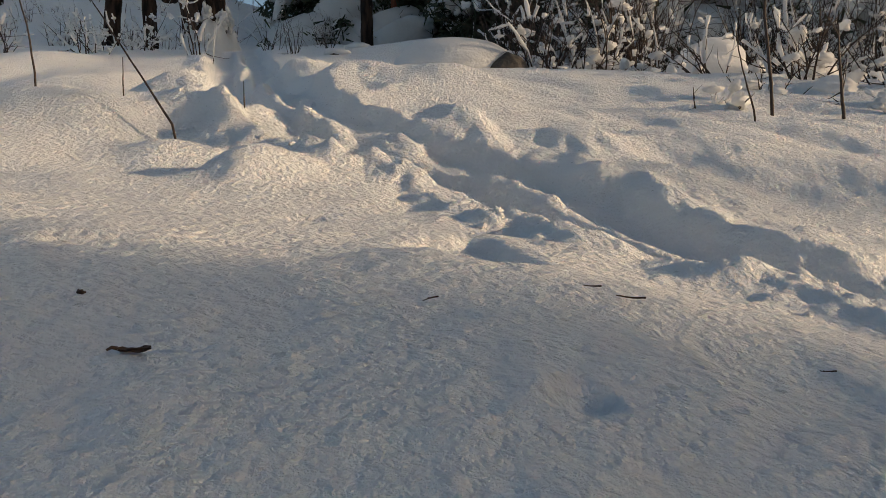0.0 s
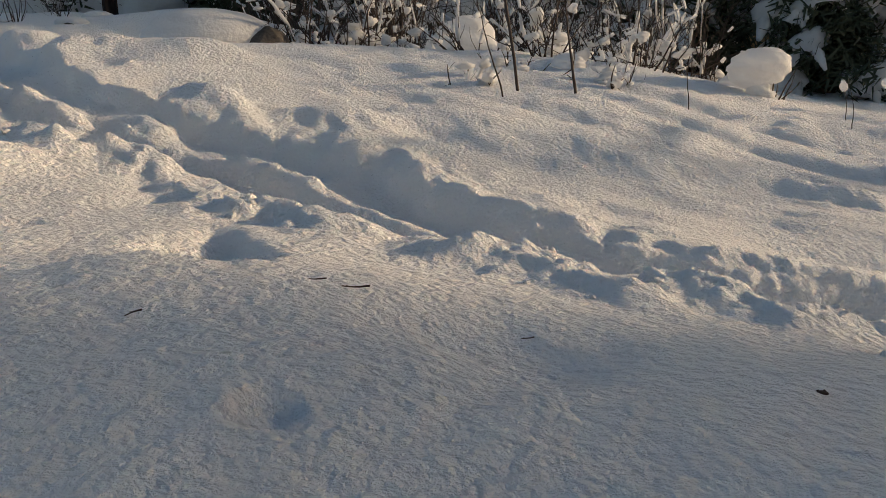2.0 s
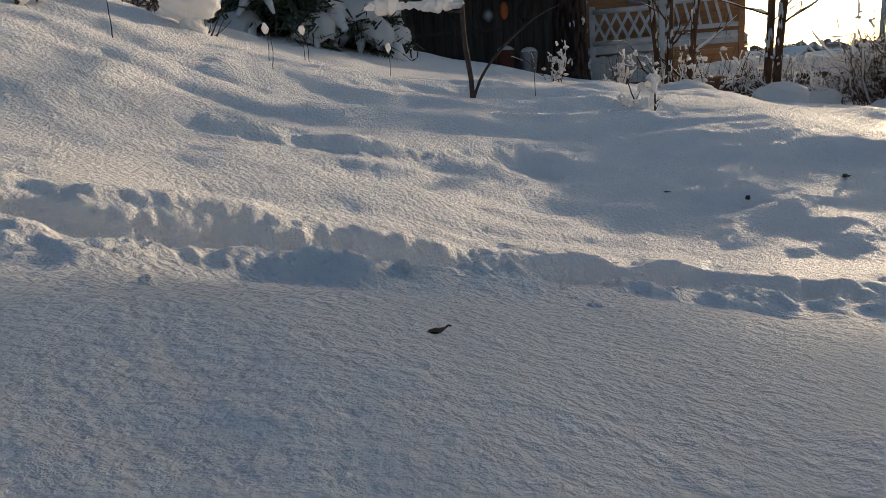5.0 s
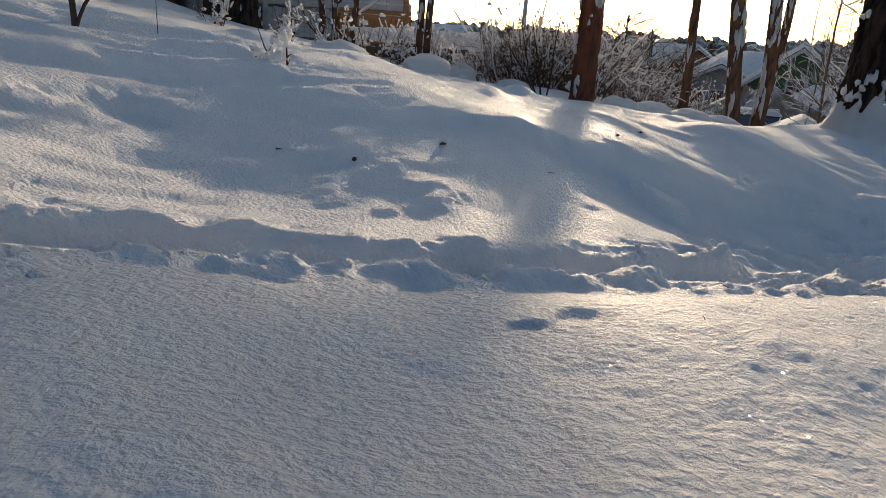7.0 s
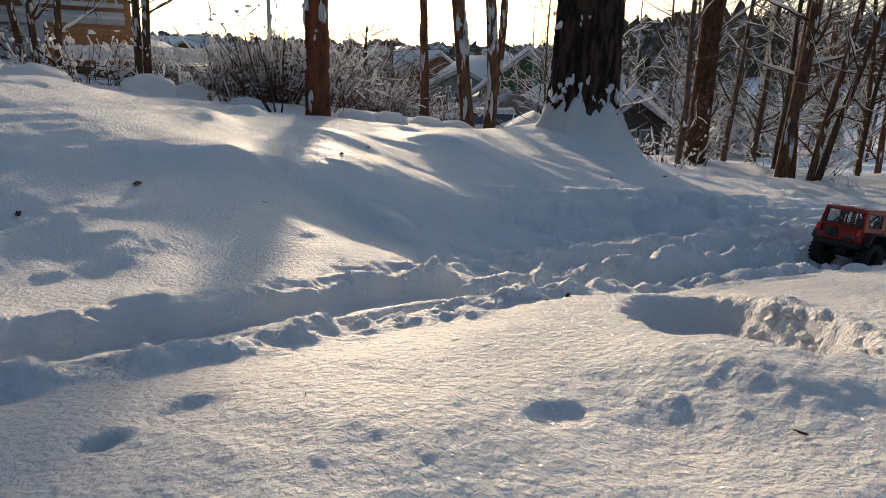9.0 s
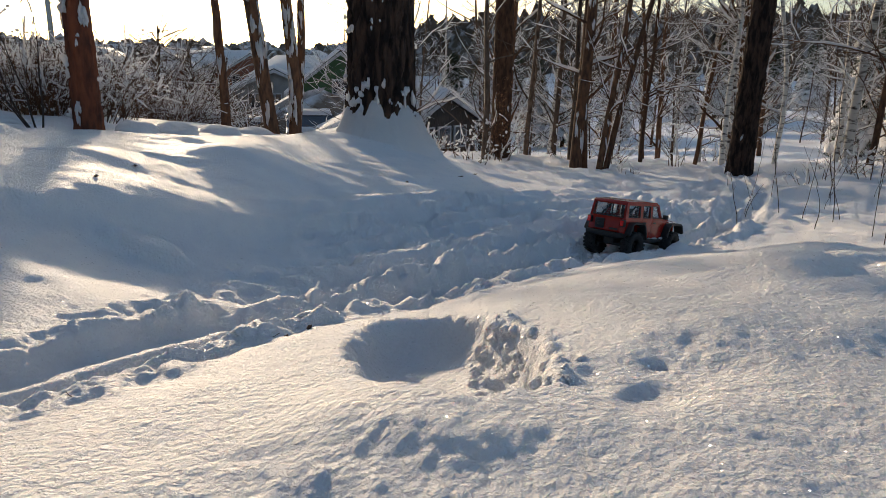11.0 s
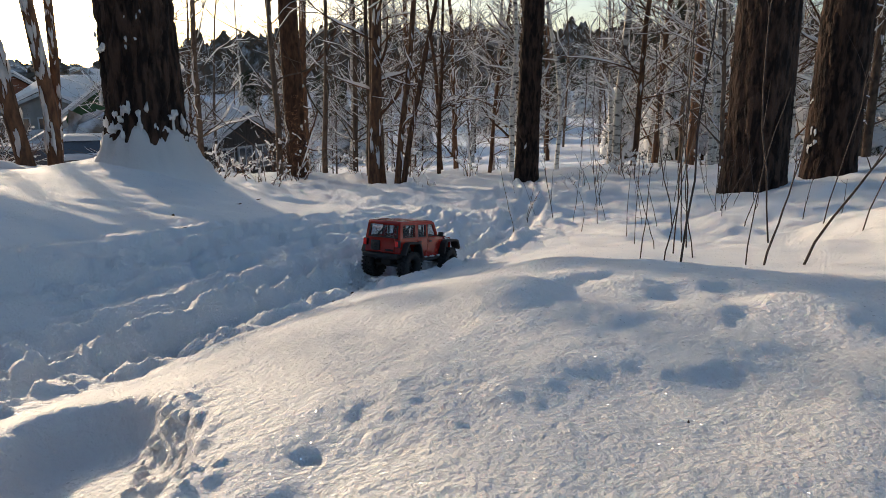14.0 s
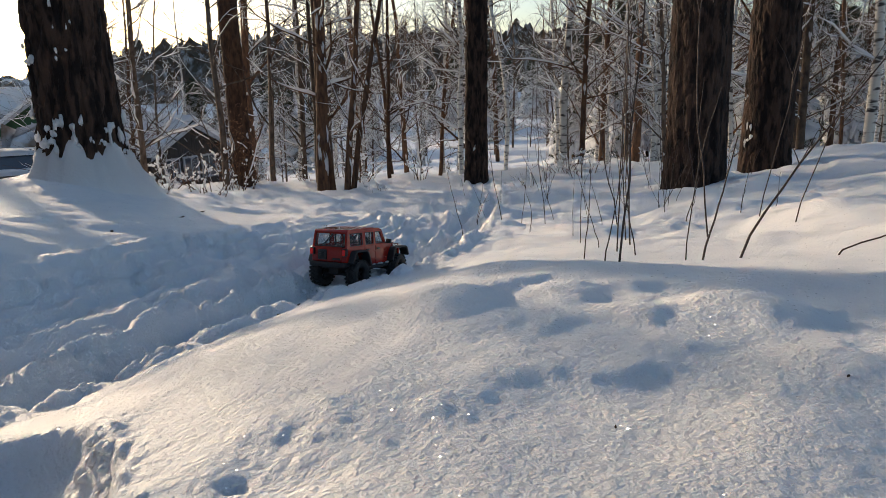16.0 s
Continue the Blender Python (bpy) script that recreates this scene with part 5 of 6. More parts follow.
def mprism(outline, y0, y1, bevel=0.0):
    return prism([(-x, z) for x, z in outline], y0, y1, bevel)


def cabin():
    # local x runs along the front from its free corner, y into the house
    ob = thing("cabin", (12.05, 1.62, 0.70), "log-brown wooden cabin with a raised deck and white skirting", "house", turn=-74)
    wall = part("wall", mbox(-0.4, 7.0, 1.6, 5.0, 0.0, 4.2), SHED, ob)
    for k in range(24):
        part("plank", mprism([(-0.45, 0.15 + 0.145 * k), (7.05, 0.15 + 0.145 * k), (7.05, 0.29 + 0.145 * k), (-0.45, 0.29 + 0.145 * k)], 1.555, 1.6, 0.006), PLANK, wall, smooth=False)
        part("plank", prism([(1.6, 0.15 + 0.145 * k), (5.0, 0.15 + 0.145 * k), (5.0, 0.29 + 0.145 * k), (1.6, 0.29 + 0.145 * k)], 0, 0.045, 0.006), PLANK, wall, smooth=False).matrix_basis = pose(0.44, 0, 0, 0, 0, 90)
    win = part("window", mbox(0.6, 1.5, 1.50, 1.56, 1.7, 2.7), WHITE, ob)
    part("pane", mbox(0.67, 1.43, 1.49, 1.5, 1.77, 2.63), PANE, win)
    deck = part("deck", mbox(-0.3, 4.0, 0.0, 1.55, 0.78, 0.90, bevel=0.01), WHITE, ob)
    for k in range(10):
        part("plank", mbox(-0.3, 0.9, -0.02 - 0.003 * (k % 2), 0.0, 0.02 + 0.08 * k, 0.093 + 0.08 * k, bevel=0.004), PLANK, deck, smooth=False)
    for x in (-0.25, 0.95, 2.05, 3.2):
        part("post", mbox(x, x + 0.09, -0.03, 0.06, -0.5, 1.75 if x < 0.5 else 1.55, bevel=0.006), WHITE if x > 0.5 else PLANK, ob)
    for z in (1.06, 1.48):
        part("rail", mbox(-0.2, 1.1, -0.01, 0.05, z, z + 0.07, bevel=0.01), WHITE, ob)
    for k in range(8):
        part("baluster", mprism([(-0.1 + 0.155 * k, 1.08), (-0.06 + 0.155 * k, 1.08), (0.06 + 0.155 * k, 1.5), (0.02 + 0.155 * k, 1.5)], 0.0, 0.035), WHITE, ob, smooth=False)
    # lattice panel: a frame and crossed laths with round openings between
    lattice = part("lattice", mbox(1.12, 2.10, -0.03, 0.0, 1.42, 1.50), WHITE, ob)
    part("frame", mbox(1.12, 2.10, -0.03, 0.0, 0.92, 1.0), WHITE, lattice)
    for k in range(5):
        for s in (-1, 1):
            c = 1.24 + 0.185 * k
            part("lath", mprism([(c - 0.02 - 0.11 * s, 1.0), (c + 0.03 - 0.11 * s, 1.0), (c + 0.03 + 0.11 * s, 1.43), (c - 0.02 + 0.11 * s, 1.43)], -0.022 + 0.008 * s, -0.012 + 0.008 * s), WHITE, lattice, smooth=False)
    # white skirting in two tiers with a toothed edge
    for k in range(11):
        part("board", mbox(0.98 + 0.10 * k, 1.075 + 0.10 * k, -0.04 - 0.004 * (k % 2), -0.015, 0.30, 0.74 + 0.02 * (k % 2), bevel=0.004), WHITE, ob, smooth=False)
        part("board", mbox(1.02 + 0.10 * k, 1.115 + 0.10 * k, -0.06 - 0.004 * (k % 2), -0.035, -0.6, 0.26 + 0.015 * (k % 3), bevel=0.004), WHITE, ob, smooth=False)
    snow_slab(ob, -2.1, 0.32, -0.02, 0.9, 0.90, 0.10, r5)
    roof = part("roof", mprism([(-0.8, 4.1), (7.4, 4.1), (7.4, 4.25), (-0.8, 4.25)], 0.9, 5.6), SHED, ob)
    snow_slab(roof, -7.4, 0.85, 0.9, 5.6, 4.25, 0.3, r5)
    return ob


cabin()


def shed():
    ob = thing("shed", (10.3, 3.85, 1.05), "low dark garden shed with a snowy roof, tools hung outside", "shed", turn=-63)
    wall = part("wall", mbox(0.0, 3.4, 0.1, 2.2, -0.3, 1.5), SHED, ob)
    for k in range(22):
        part("board", mbox(0.01 + 0.154 * k, 0.15 + 0.154 * k, 0.07, 0.1, -0.3, 1.45, bevel=0.004), SHED, wall, smooth=False)
    roof = part("roof", mprism([(-0.3, 1.50), (3.8, 1.35), (3.8, 1.43), (-0.3, 1.58)], -0.5, 2.5, 0.01), GREY, ob)
    snow_slab(roof, -3.8, 0.3, -0.5, 2.5, 1.505, 0.16, r5, slope=(0.037, 0))
    for x, mat, size, z in ((0.75, ORANGE, (0.07, 0.03, 0.13), 1.15), (0.45, SHED, (0.09, 0.04, 0.12), 1.12), (1.0, STEEL, (0.09, 0.05, 0.10), 1.1)):
        part("hung_tool", blob((-x, 0.03, z), size, r5, 10, 14, 0.03), mat, ob)
    return ob


shed()
for x, y, mat, label in ((9.75, 4.05, STEEL, "grey metal bucket standing by the shed"), (9.7, 4.4, RUSTY, "red garden pot standing by the shed")):
    pot = thing("bucket", rest(x, y, 0.0), label, "bucket", "buckets")
    part("vessel", tubes([(np.array([(0, 0, 0), (0, 0, 0.15), (0, 0, 0.32)]), np.array([0.10, 0.12, 0.14]), 16)]), mat, pot)
    part("snow_cap", blob((0, 0, 0.32), (0.13, 0.13, 0.07), r5, 10, 14, 0.05), SNOW_SOFT, pot)
fence = thing("fence", rest(9.0, 5.2, 0.0), "weathered rail fence in front of the shed", "fence", turn=117)
for k in range(4):
    part("post", boxed(-0.9 + 0.6 * k, -0.85 + 0.6 * k, 0, 0.05, -0.3, 0.5, bevel=0.005), SHED, fence)
part("rail", boxed(-1.0, 1.1, -0.02, 0.0, 0.33, 0.38, bevel=0.005), SHED, fence)

tan = thing("house", (6.7, 9.9, 2.2), "tan rendered house wall seen between the trees", "house", turn=-38)
wall = part("wall", boxed(0.0, 5.5, 0.0, 3.0, -0.5, 4.0), TAN, tan)
part("plinth", boxed(-0.02, 5.52, -0.04, 0.0, -0.5, 0.35), SHED, tan)
roof = part("roof", prism([(-0.4, 4.0), (5.9, 4.0), (5.9, 4.2), (-0.4, 4.2)], -0.4, 3.4), SHED, tan)
snow_slab(roof, -0.4, 5.9, -0.4, 3.4, 4.2, 0.25, r5)


# ---- the houses in the valley ----
def gabled(at, turn, width, length, eaves, ridge, mat, label, windows=(), name="house", porch=False, group="houses in the valley"):
    """A house with its gable to -y: wall, two roof halves, snow, and windows at (x, z, w, h) on the gable."""
    ob = thing(name, at, label, "house", group, turn)
    w = width / 2
    bm = bmesh.new()
    ring = [(-w, -8), (w, -8), (w, eaves), (0, ridge), (-w, eaves)]
    a = [bm.verts.new((x, 0, z)) for x, z in ring]
    b = [bm.verts.new((x, length, z)) for x, z in ring]
    bm.faces.new(a)
    bm.faces.new(b[::-1])
    for i in range(5):
        bm.faces.new((a[(i + 1) % 5], a[i], b[i], b[(i + 1) % 5]))
    part("wall", bm, mat, ob, smooth=False)
    pitch = math.atan2(ridge - eaves, w)
    out = 0.35
    for s in (-1, 1):
        e = (s * (w + out * math.cos(pitch)), eaves - out * math.sin(pitch))
        slab = prism([(0, ridge + 0.02), e, (e[0], e[1] + 0.12), (0, ridge + 0.16)], -0.35, length + 0.35)
        half = part("roof", slab, SHED, ob, smooth=False)
        part("snow_cover", prism([(0, ridge + 0.161), (e[0], e[1] + 0.121), (e[0] * 0.995, e[1] + 0.33), (0, ridge + 0.42)], -0.37, length + 0.37, 0.05), SNOW_SOFT, half, "thick snow on the roof")
        part("bargeboard", prism([(0, ridge - 0.10), e, (e[0], e[1] + 0.14), (0, ridge + 0.10)], -0.39, -0.352), WHITE, ob, smooth=False)
    for x, z, ww, hh in windows:
        win = part("window", boxed(x - ww / 2, x + ww / 2, -0.06, 0.0, z, z + hh), WHITE, ob, smooth=False)
        n = 2 if ww > 0.7 else 1
        for k in range(n):
            x0 = x - ww / 2 + 0.08 + k * (ww - 0.08) / n
            part("pane", boxed(x0, x0 + (ww - 0.08) / n - 0.08, -0.07, -0.06, z + 0.08, z + hh - 0.08), PANE, win, smooth=False)
    if porch:
        pr = part("porch_roof", prism([(0.2, -0.1), (2.9, -0.1), (2.9, 0.05), (0.2, 0.05)], -1.6, 0), WHITE, ob, smooth=False)
        snow_slab(pr, 0.2, 2.9, -1.65, 0.0, 0.05, 0.2, r5)
        for x in (0.3, 2.8):
            part("porch_post", boxed(x - 0.05, x + 0.05, -1.55, -1.45, -3.0, -0.1), WHITE, ob)
        part("door", boxed(1.2, 1.9, -0.05, 0.0, -2.2, -0.3), WHITE, ob)
        part("stair_rail", prism([(-0.8, -2.6), (0.3, -1.5), (0.3, -1.4), (-0.8, -2.5)], -1.55, -1.48), WHITE, ob, smooth=False)
    return ob


gabled((35.7, -14.97, -0.45), -112, 5.6, 7.0, 0.2, 2.35, GREEN, "dark green wooden house with white windows and a snowy roof", [(0.0, 0.15, 1.0, 0.85), (-1.9, -2.0, 0.7, 0.9), (2.2, -2.0, 0.9, 0.9)], porch=True)
TILE = material("tiled_roof", (0.20, 0.075, 0.045), 0.85, second=(0.13, 0.05, 0.03), scale=3, bump=0.2, vary=0.2)
town = [  # bearing, distance, height above the eye's level, width, wall
    (-81, 42, 0.2, 5, BRICK), (-84, 48, -0.6, 4.5, GREY), (-88, 34, -1.1, 4, GREY), (-91, 58, 0.4, 6, BRICK), (-94, 75, 1.0, 7, GREY), (-96, 38, -1.3, 4.5, WHITE), (-99, 64, 0.3, 6, BRICK), (-101, 88, 1.3, 8, GREY),
    (-79, 66, 0.9, 6, GREY), (-105, 70, 0.8, 7, BRICK), (-107, 46, -0.6, 5, GREY), (-112, 60, 0.3, 6, WHITE), (-117, 34, -1.0, 5, GREY), (-121, 30, -1.5, 4.5, SHED), (-98, 22, -1.8, 3.2, WHITE), (-93, 24, -2.0, 3.6, GREY), (-85, 90, 1.6, 8, BRICK),
    (-87, 100, 2.2, 8, GREY), (-92, 110, 2.4, 7, BRICK), (-97, 105, 2.0, 8, WHITE), (-103, 112, 2.4, 8, BRICK), (-83, 76, 1.1, 5, WHITE), (-89, 70, 0.8, 5, TILE), (-109, 95, 1.8, 7, GREY), (-100, 50, -0.5, 4.5, TILE)]
for n, (a, d, h, w, mat) in enumerate(town):
    x, y = 0.3 - d * math.sin(radians(a)), -0.4 + d * math.cos(radians(a))
    gabled((x, y, 1.5 + h), a + (n * 47) % 90 - 20, w, w * 1.2, -w * 0.24, 0.0, mat, "distant house with a snow-covered roof", [(k * w / 4, -w * 0.24 - 1.2, 0.9, 1.0) for k in (-1, 0, 1)])
shedlet = gabled((20.6, -9.1, -0.75), -112, 1.7, 2.2, -0.35, 0.0, YELLOW, "small yellow outbuilding under snow", [(0, -0.95, 0.5, 0.5)], group="outbuildings")


def parked_car(at, turn):
    ob = thing("car", at, "dark parked car under a layer of snow", "car", "parked cars", turn)
    part("body", prism([(-2.1, 0.3), (-2.1, 0.85), (-1.5, 0.95), (-1.1, 1.4), (0.5, 1.42), (1.1, 0.98), (2.0, 0.85), (2.1, 0.3)], -0.85, 0.85, 0.06), CARPAINT, ob)
    part("window", prism([(-1.35, 0.98), (-1.05, 1.35), (0.45, 1.36), (0.95, 1.0)], -0.865, 0.865), PANE, ob, smooth=False)
    for x in (-1.3, 1.3):
        for y in (-0.8, 0.8):
            part("wheel", tubes([(np.array([(x, y - 0.1, 0.32), (x, y + 0.1, 0.32)]), np.array([0.32, 0.32]), 20)]), SHED, ob)
    snow_slab(ob, -1.2, 0.6, -0.8, 0.8, 1.39, 0.15, r5)
    snow_slab(ob, 0.95, 2.0, -0.8, 0.8, 0.9, 0.12, r5, name="snow_cover")
    return ob


parked_car((24.6, -9.2, -1.95), 160)
parked_car((21.7, -5.5, -1.93), 100)
pole = thing("lamp_post", (58.0, -1.9, -3.0), "tall grey lamp post above the town", "lamp post")
part("mast", tubes([(np.array([(0, 0, 0), (0, 0, 14.0)]), np.array([0.22, 0.14]), 10)]), STEEL, pole)

# ---- far woods ----
far_rng = np.random.RandomState(5)
cones, frosted = [], []
for n in range(3600):
    a = far_rng.uniform(-178, -72)
    d = far_rng.uniform(95, 330) if a < -116 else 30 + 230 * far_rng.rand() ** 1.6
    x, y = -d * math.sin(radians(a)), d * math.cos(radians(a))
    h = far_rng.uniform(4, 8) if a < -116 else far_rng.uniform(1.5, 4.0)
    k, m = 6, 5
    t = np.linspace(0, 2 * np.pi, k, endpoint=False)
    rows = [np.stack([np.cos(t + i) * w, np.sin(t + i) * w, np.full(k, z)], 1) for i, (w, z) in enumerate(zip((1.6, 2.2, 1.2, 1.5, 0.05), np.linspace(0, 1, m) * h))]
    p = np.vstack(rows) * (1, 1, 1) + far_rng.normal(0, 0.35, (k * m, 3))
    i, j = np.meshgrid(np.arange(m - 1), np.arange(k), indexing="ij")
    q = np.stack([i * k + j, i * k + (j + 1) % k, (i + 1) * k + (j + 1) % k, (i + 1) * k + j], -1).reshape(-1, 4)
    (cones if a < -116 or far_rng.rand() < 0.25 else frosted).append((p + np.array([x, y, 0.0]), q))
FARWOOD = material("far_wood", (0.085, 0.066, 0.048), 0.9, second=(0.36, 0.36, 0.37), scale=0.6, mix=(0.52, 0.68), bump=0)
FROSTED = material("frosted_twigs", (0.20, 0.15, 0.11), 0.9, second=(0.62, 0.62, 0.63), scale=0.9, mix=(0.42, 0.62), bump=0)
for name, shapes, mat, label in (("far_woods", cones, FARWOOD, "distant woods dusted with snow on the hills"), ("valley_trees", frosted, FROSTED, "bare trees of the valley white with frost")):
    allp, allq = join(shapes)
    allp[:, 2] += land(allp[:, 0], allp[:, 1], False) - 0.5
    tagged(mesh_object(name, allp, allq, mat, False), label, "woods", kind="stuff")


# ---- bits lying on the snow ----
BIT = material("dry_bark_bit", (0.075, 0.04, 0.025), 0.8, second=(0.03, 0.018, 0.014), scale=80, bump=0.4, depth=0.001)
r7 = np.random.RandomState(77)


def cone_at(x, y, length=0.014):
    """A small pine cone of overlapping scales lying on its side."""
    ob = thing("pine_cone", (x, y, ground_z(x, y) + length * 0.3), "small dark pine cone lying on the snow", "pine cone", "pine cones", r7.uniform(0, 360))
    part("core", blob((0, 0, 0), (length, length * 0.5, length * 0.45), r7, 9, 10, 0.12), BIT, ob)
    for k in range(8):
        a = k * 2.4
        part("scale", blob((length * (0.8 - 0.2 * k), length * 0.4 * math.cos(a), length * 0.4 * math.sin(a)), (length * 0.28, length * 0.22, length * 0.22), r7, 5, 6, 0.2), BIT, ob)


def leaf_at(x, y, size, label="curled brown leaf lying on the snow"):
    """A curled dead leaf with a stalk."""
    ob = thing("leaf", (x, y, ground_z(x, y) + 0.001), label, "leaf", "fallen leaves", r7.uniform(0, 360))
    n = 9
    s, w = np.meshgrid(np.linspace(-1, 1, n), np.linspace(-1, 1, 5), indexing="ij")
    half = 0.5 * (1 - s ** 2) ** 0.7 * (1 + 0.15 * np.sin(9 * s))
    p = np.stack([s * size, w * half * size, size * (0.35 * w ** 2 * half + 0.22 * s ** 2 + 0.06 * np.sin(4 * s + 2 * w))], -1).reshape(-1, 3)
    i, j = np.meshgrid(np.arange(n - 1), np.arange(4), indexing="ij")
    a = (i * 5 + j).ravel()
    top = np.stack([a, a + 5, a + 6, a + 1], -1)
    part("blade", (np.vstack([p, p - (0, 0, 0.0006)]), np.vstack([top, top[:, ::-1] + n * 5])), BIT, ob)
    part("stalk", tubes([(np.array([(size, 0, size * 0.2), (size * 1.3, 0.1 * size, size * 0.3), (size * 1.6, 0.1 * size, size * 0.15)]), np.array([0.0007, 0.0006, 0.0004]), 5)]), BIT, ob)


def twig_at(x, y, length, turn):
    ob = thing("twig", (x, y, ground_z(x, y) + 0.002), "short dark twig fallen on the snow", "twig", "fallen twigs", turn)
    p, r = limb(r7, (-length / 2, 0, 0.001), (1, 0, 0), length, 0.0003 + length * 0.022, 0.12, 0.0, 7, 0.5)
    lines = [(p, r, 5)]
    for _ in range(2):
        k = r7.randint(2, 6)
        lines.append((*limb(r7, p[k], (0.7, r7.choice([-0.6, 0.6]), 0.12), length * 0.3, r[k] * 0.6, 0.1, 0, 4), 4))
    part("stalk", tubes(lines), BIT, ob)


for x, y, s in ((-0.15, 0.27, 0.0022), (0.26, 0.21, 0.0024), (0.20, 0.13, 0.0018), (1.87, 0.11, 0.010), (1.34, -0.92, 0.007), (2.04, -2.2, 0.012), (1.34, -0.88, 0.006), (3.67, -2.33, 0.014)):
    cone_at(x, y, s)
for x, y, s in ((-0.10, 0.21, 0.005), (0.43, 0.10, 0.006), (1.83, 0.29, 0.010), (2.87, -0.70, 0.018), (3.25, -0.865, 0.022), (2.11, -0.09, 0.020), (1.88, -2.0, 0.012), (3.70, -3.33, 0.022), (3.46, -3.39, 0.018), (0.64, -0.76, 0.004), (3.67, -3.72, 0.030), (3.85, -3.53, 0.034), (2.54, -1.32, 0.010), (4.43, -3.30, 0.022), (0.50, -1.36, 0.0022), (0.34, -1.56, 0.003), (4.0, -2.9, 0.02)):
    leaf_at(x, y, s)
for x, y, s, t in ((0.10, 0.37, 0.016, 160), (0.08, 0.375, 0.010, 155), (-0.01, 0.33, 0.009, 165), (0.18, 0.32, 0.007, 150), (1.18, 0.23, 0.02, 80), (1.11, -0.55, 0.016, 30), (1.34, -0.86, 0.02, 120), (3.3, -2.2, 0.05, 30), (0.76, -0.41, 0.006, 0), (2.2, -0.4, 0.03, 60)):
    twig_at(x, y, s, t)
for x, y, h in ((8.25, -6.3, 0.8), (8.1, -6.1, 1.1), (8.6, -6.4, 0.9)):
    ob = bush(rest(x, y), h, 0.4, 5, "young tree holding some dry orange leaves", r7, BARK_BROWN, snow=0.4, thick=0.007, group="leafy saplings", name="sapling")
    c = np.stack([r7.normal(0, 0.22, 70), r7.normal(0, 0.22, 70), r7.uniform(0.25, 1.1, 70) * h], 1)
    part("leaves", join([needles(r7, q, 0.02, 3, 0.035) for q in c]), DRY_LEAF, ob, smooth=False, kind="stuff")


# ---- clods broken from the wall of the deep pit ----
rng = np.random.RandomState(77)
pit_clods = []
for _ in range(45):
    a, b = rng.uniform(-0.19, 0.17), rng.normal(0, 0.028)
    x, y = 0.92 + 0.9 * a + 0.45 * b, -1.045 - 0.45 * a + 0.9 * b
    s = rng.uniform(0.005, 0.012)
    pit_clods.append(blob((x, y, ground_z(x, y) - 0.42 * s), (s, s * rng.uniform(0.8, 1.2), s * rng.uniform(0.6, 0.9)), rng, 9, 12, 0.24))
v, f = join(pit_clods)
tagged(mesh_object("snow_rubble", v, f, SNOW), "knobbly crumbs of snow on the wall of the pit", "snow", kind="stuff")

# ---- the model car ----
PAINT = material("red_car_paint", (0.30, 0.014, 0.007), 0.26, second=(0.22, 0.011, 0.006), scale=40, mix=(0.3, 0.7), bump=0.06, bump_scale=180, depth=0.0005, coat=0.35)
BLACK = material("black_plastic", (0.014, 0.014, 0.015), 0.55, second=(0.022, 0.022, 0.023), scale=120, bump=0.2, bump_scale=400, depth=0.0004)
RUBBER = material("tyre_rubber", (0.016, 0.016, 0.016), 0.85, second=(0.03, 0.03, 0.031), scale=90, bump=0.3, bump_scale=300, depth=0.0006)
RIM = material("dark_rim", (0.05, 0.05, 0.052), 0.35, metal=0.8, scale=60, bump=0)
RED_LENS = material("red_lens", (0.55, 0.01, 0.008), 0.15, second=(0.40, 0.008, 0.006), scale=60, bump=0, coat=0.5)
CLEAR_LENS = material("clear_lens", (0.75, 0.76, 0.78), 0.12, second=(0.6, 0.6, 0.62), scale=80, bump=0, coat=0.6)

lit = RED_LENS.node_tree.nodes["Principled BSDF"]
lit.inputs["Emission Color"].default_value, lit.inputs["Emission Strength"].default_value = (1.0, 0.03, 0.02, 1), 0.05


def glass_material():
    m = bpy.data.materials.new("clear_pane")
    m.use_nodes = True
    nodes, links = m.node_tree.nodes, m.node_tree.links
    clear, film, mixer = nodes.new("ShaderNodeBsdfTransparent"), nodes["Principled BSDF"], nodes.new("ShaderNodeMixShader")
    film.inputs["Base Color"].default_value = (0.30, 0.30, 0.30, 1)
    film.inputs["Roughness"].default_value = 0.18
    clear.inputs["Color"].default_value = (0.93, 0.93, 0.93, 1)
    frost = nodes.new("ShaderNodeTexNoise")
    frost.inputs["Scale"].default_value, frost.inputs["Detail"].default_value = 30, 6
    span = nodes.new("ShaderNodeMapRange")
    span.inputs["From Min"].default_value, span.inputs["From Max"].default_value = 0.35, 0.75
    span.inputs["To Min"].default_value, span.inputs["To Max"].default_value = 0.04, 0.22
    links.new(frost.outputs["Fac"], span.inputs[0])
    links.new(span.outputs[0], mixer.inputs[0])
    links.new(clear.outputs[0], mixer.inputs[1])
    links.new(film.outputs[0], mixer.inputs[2])
    links.new(mixer.outputs[0], nodes["Material Output"].inputs["Surface"])
    return m


CLEAR = glass_material()


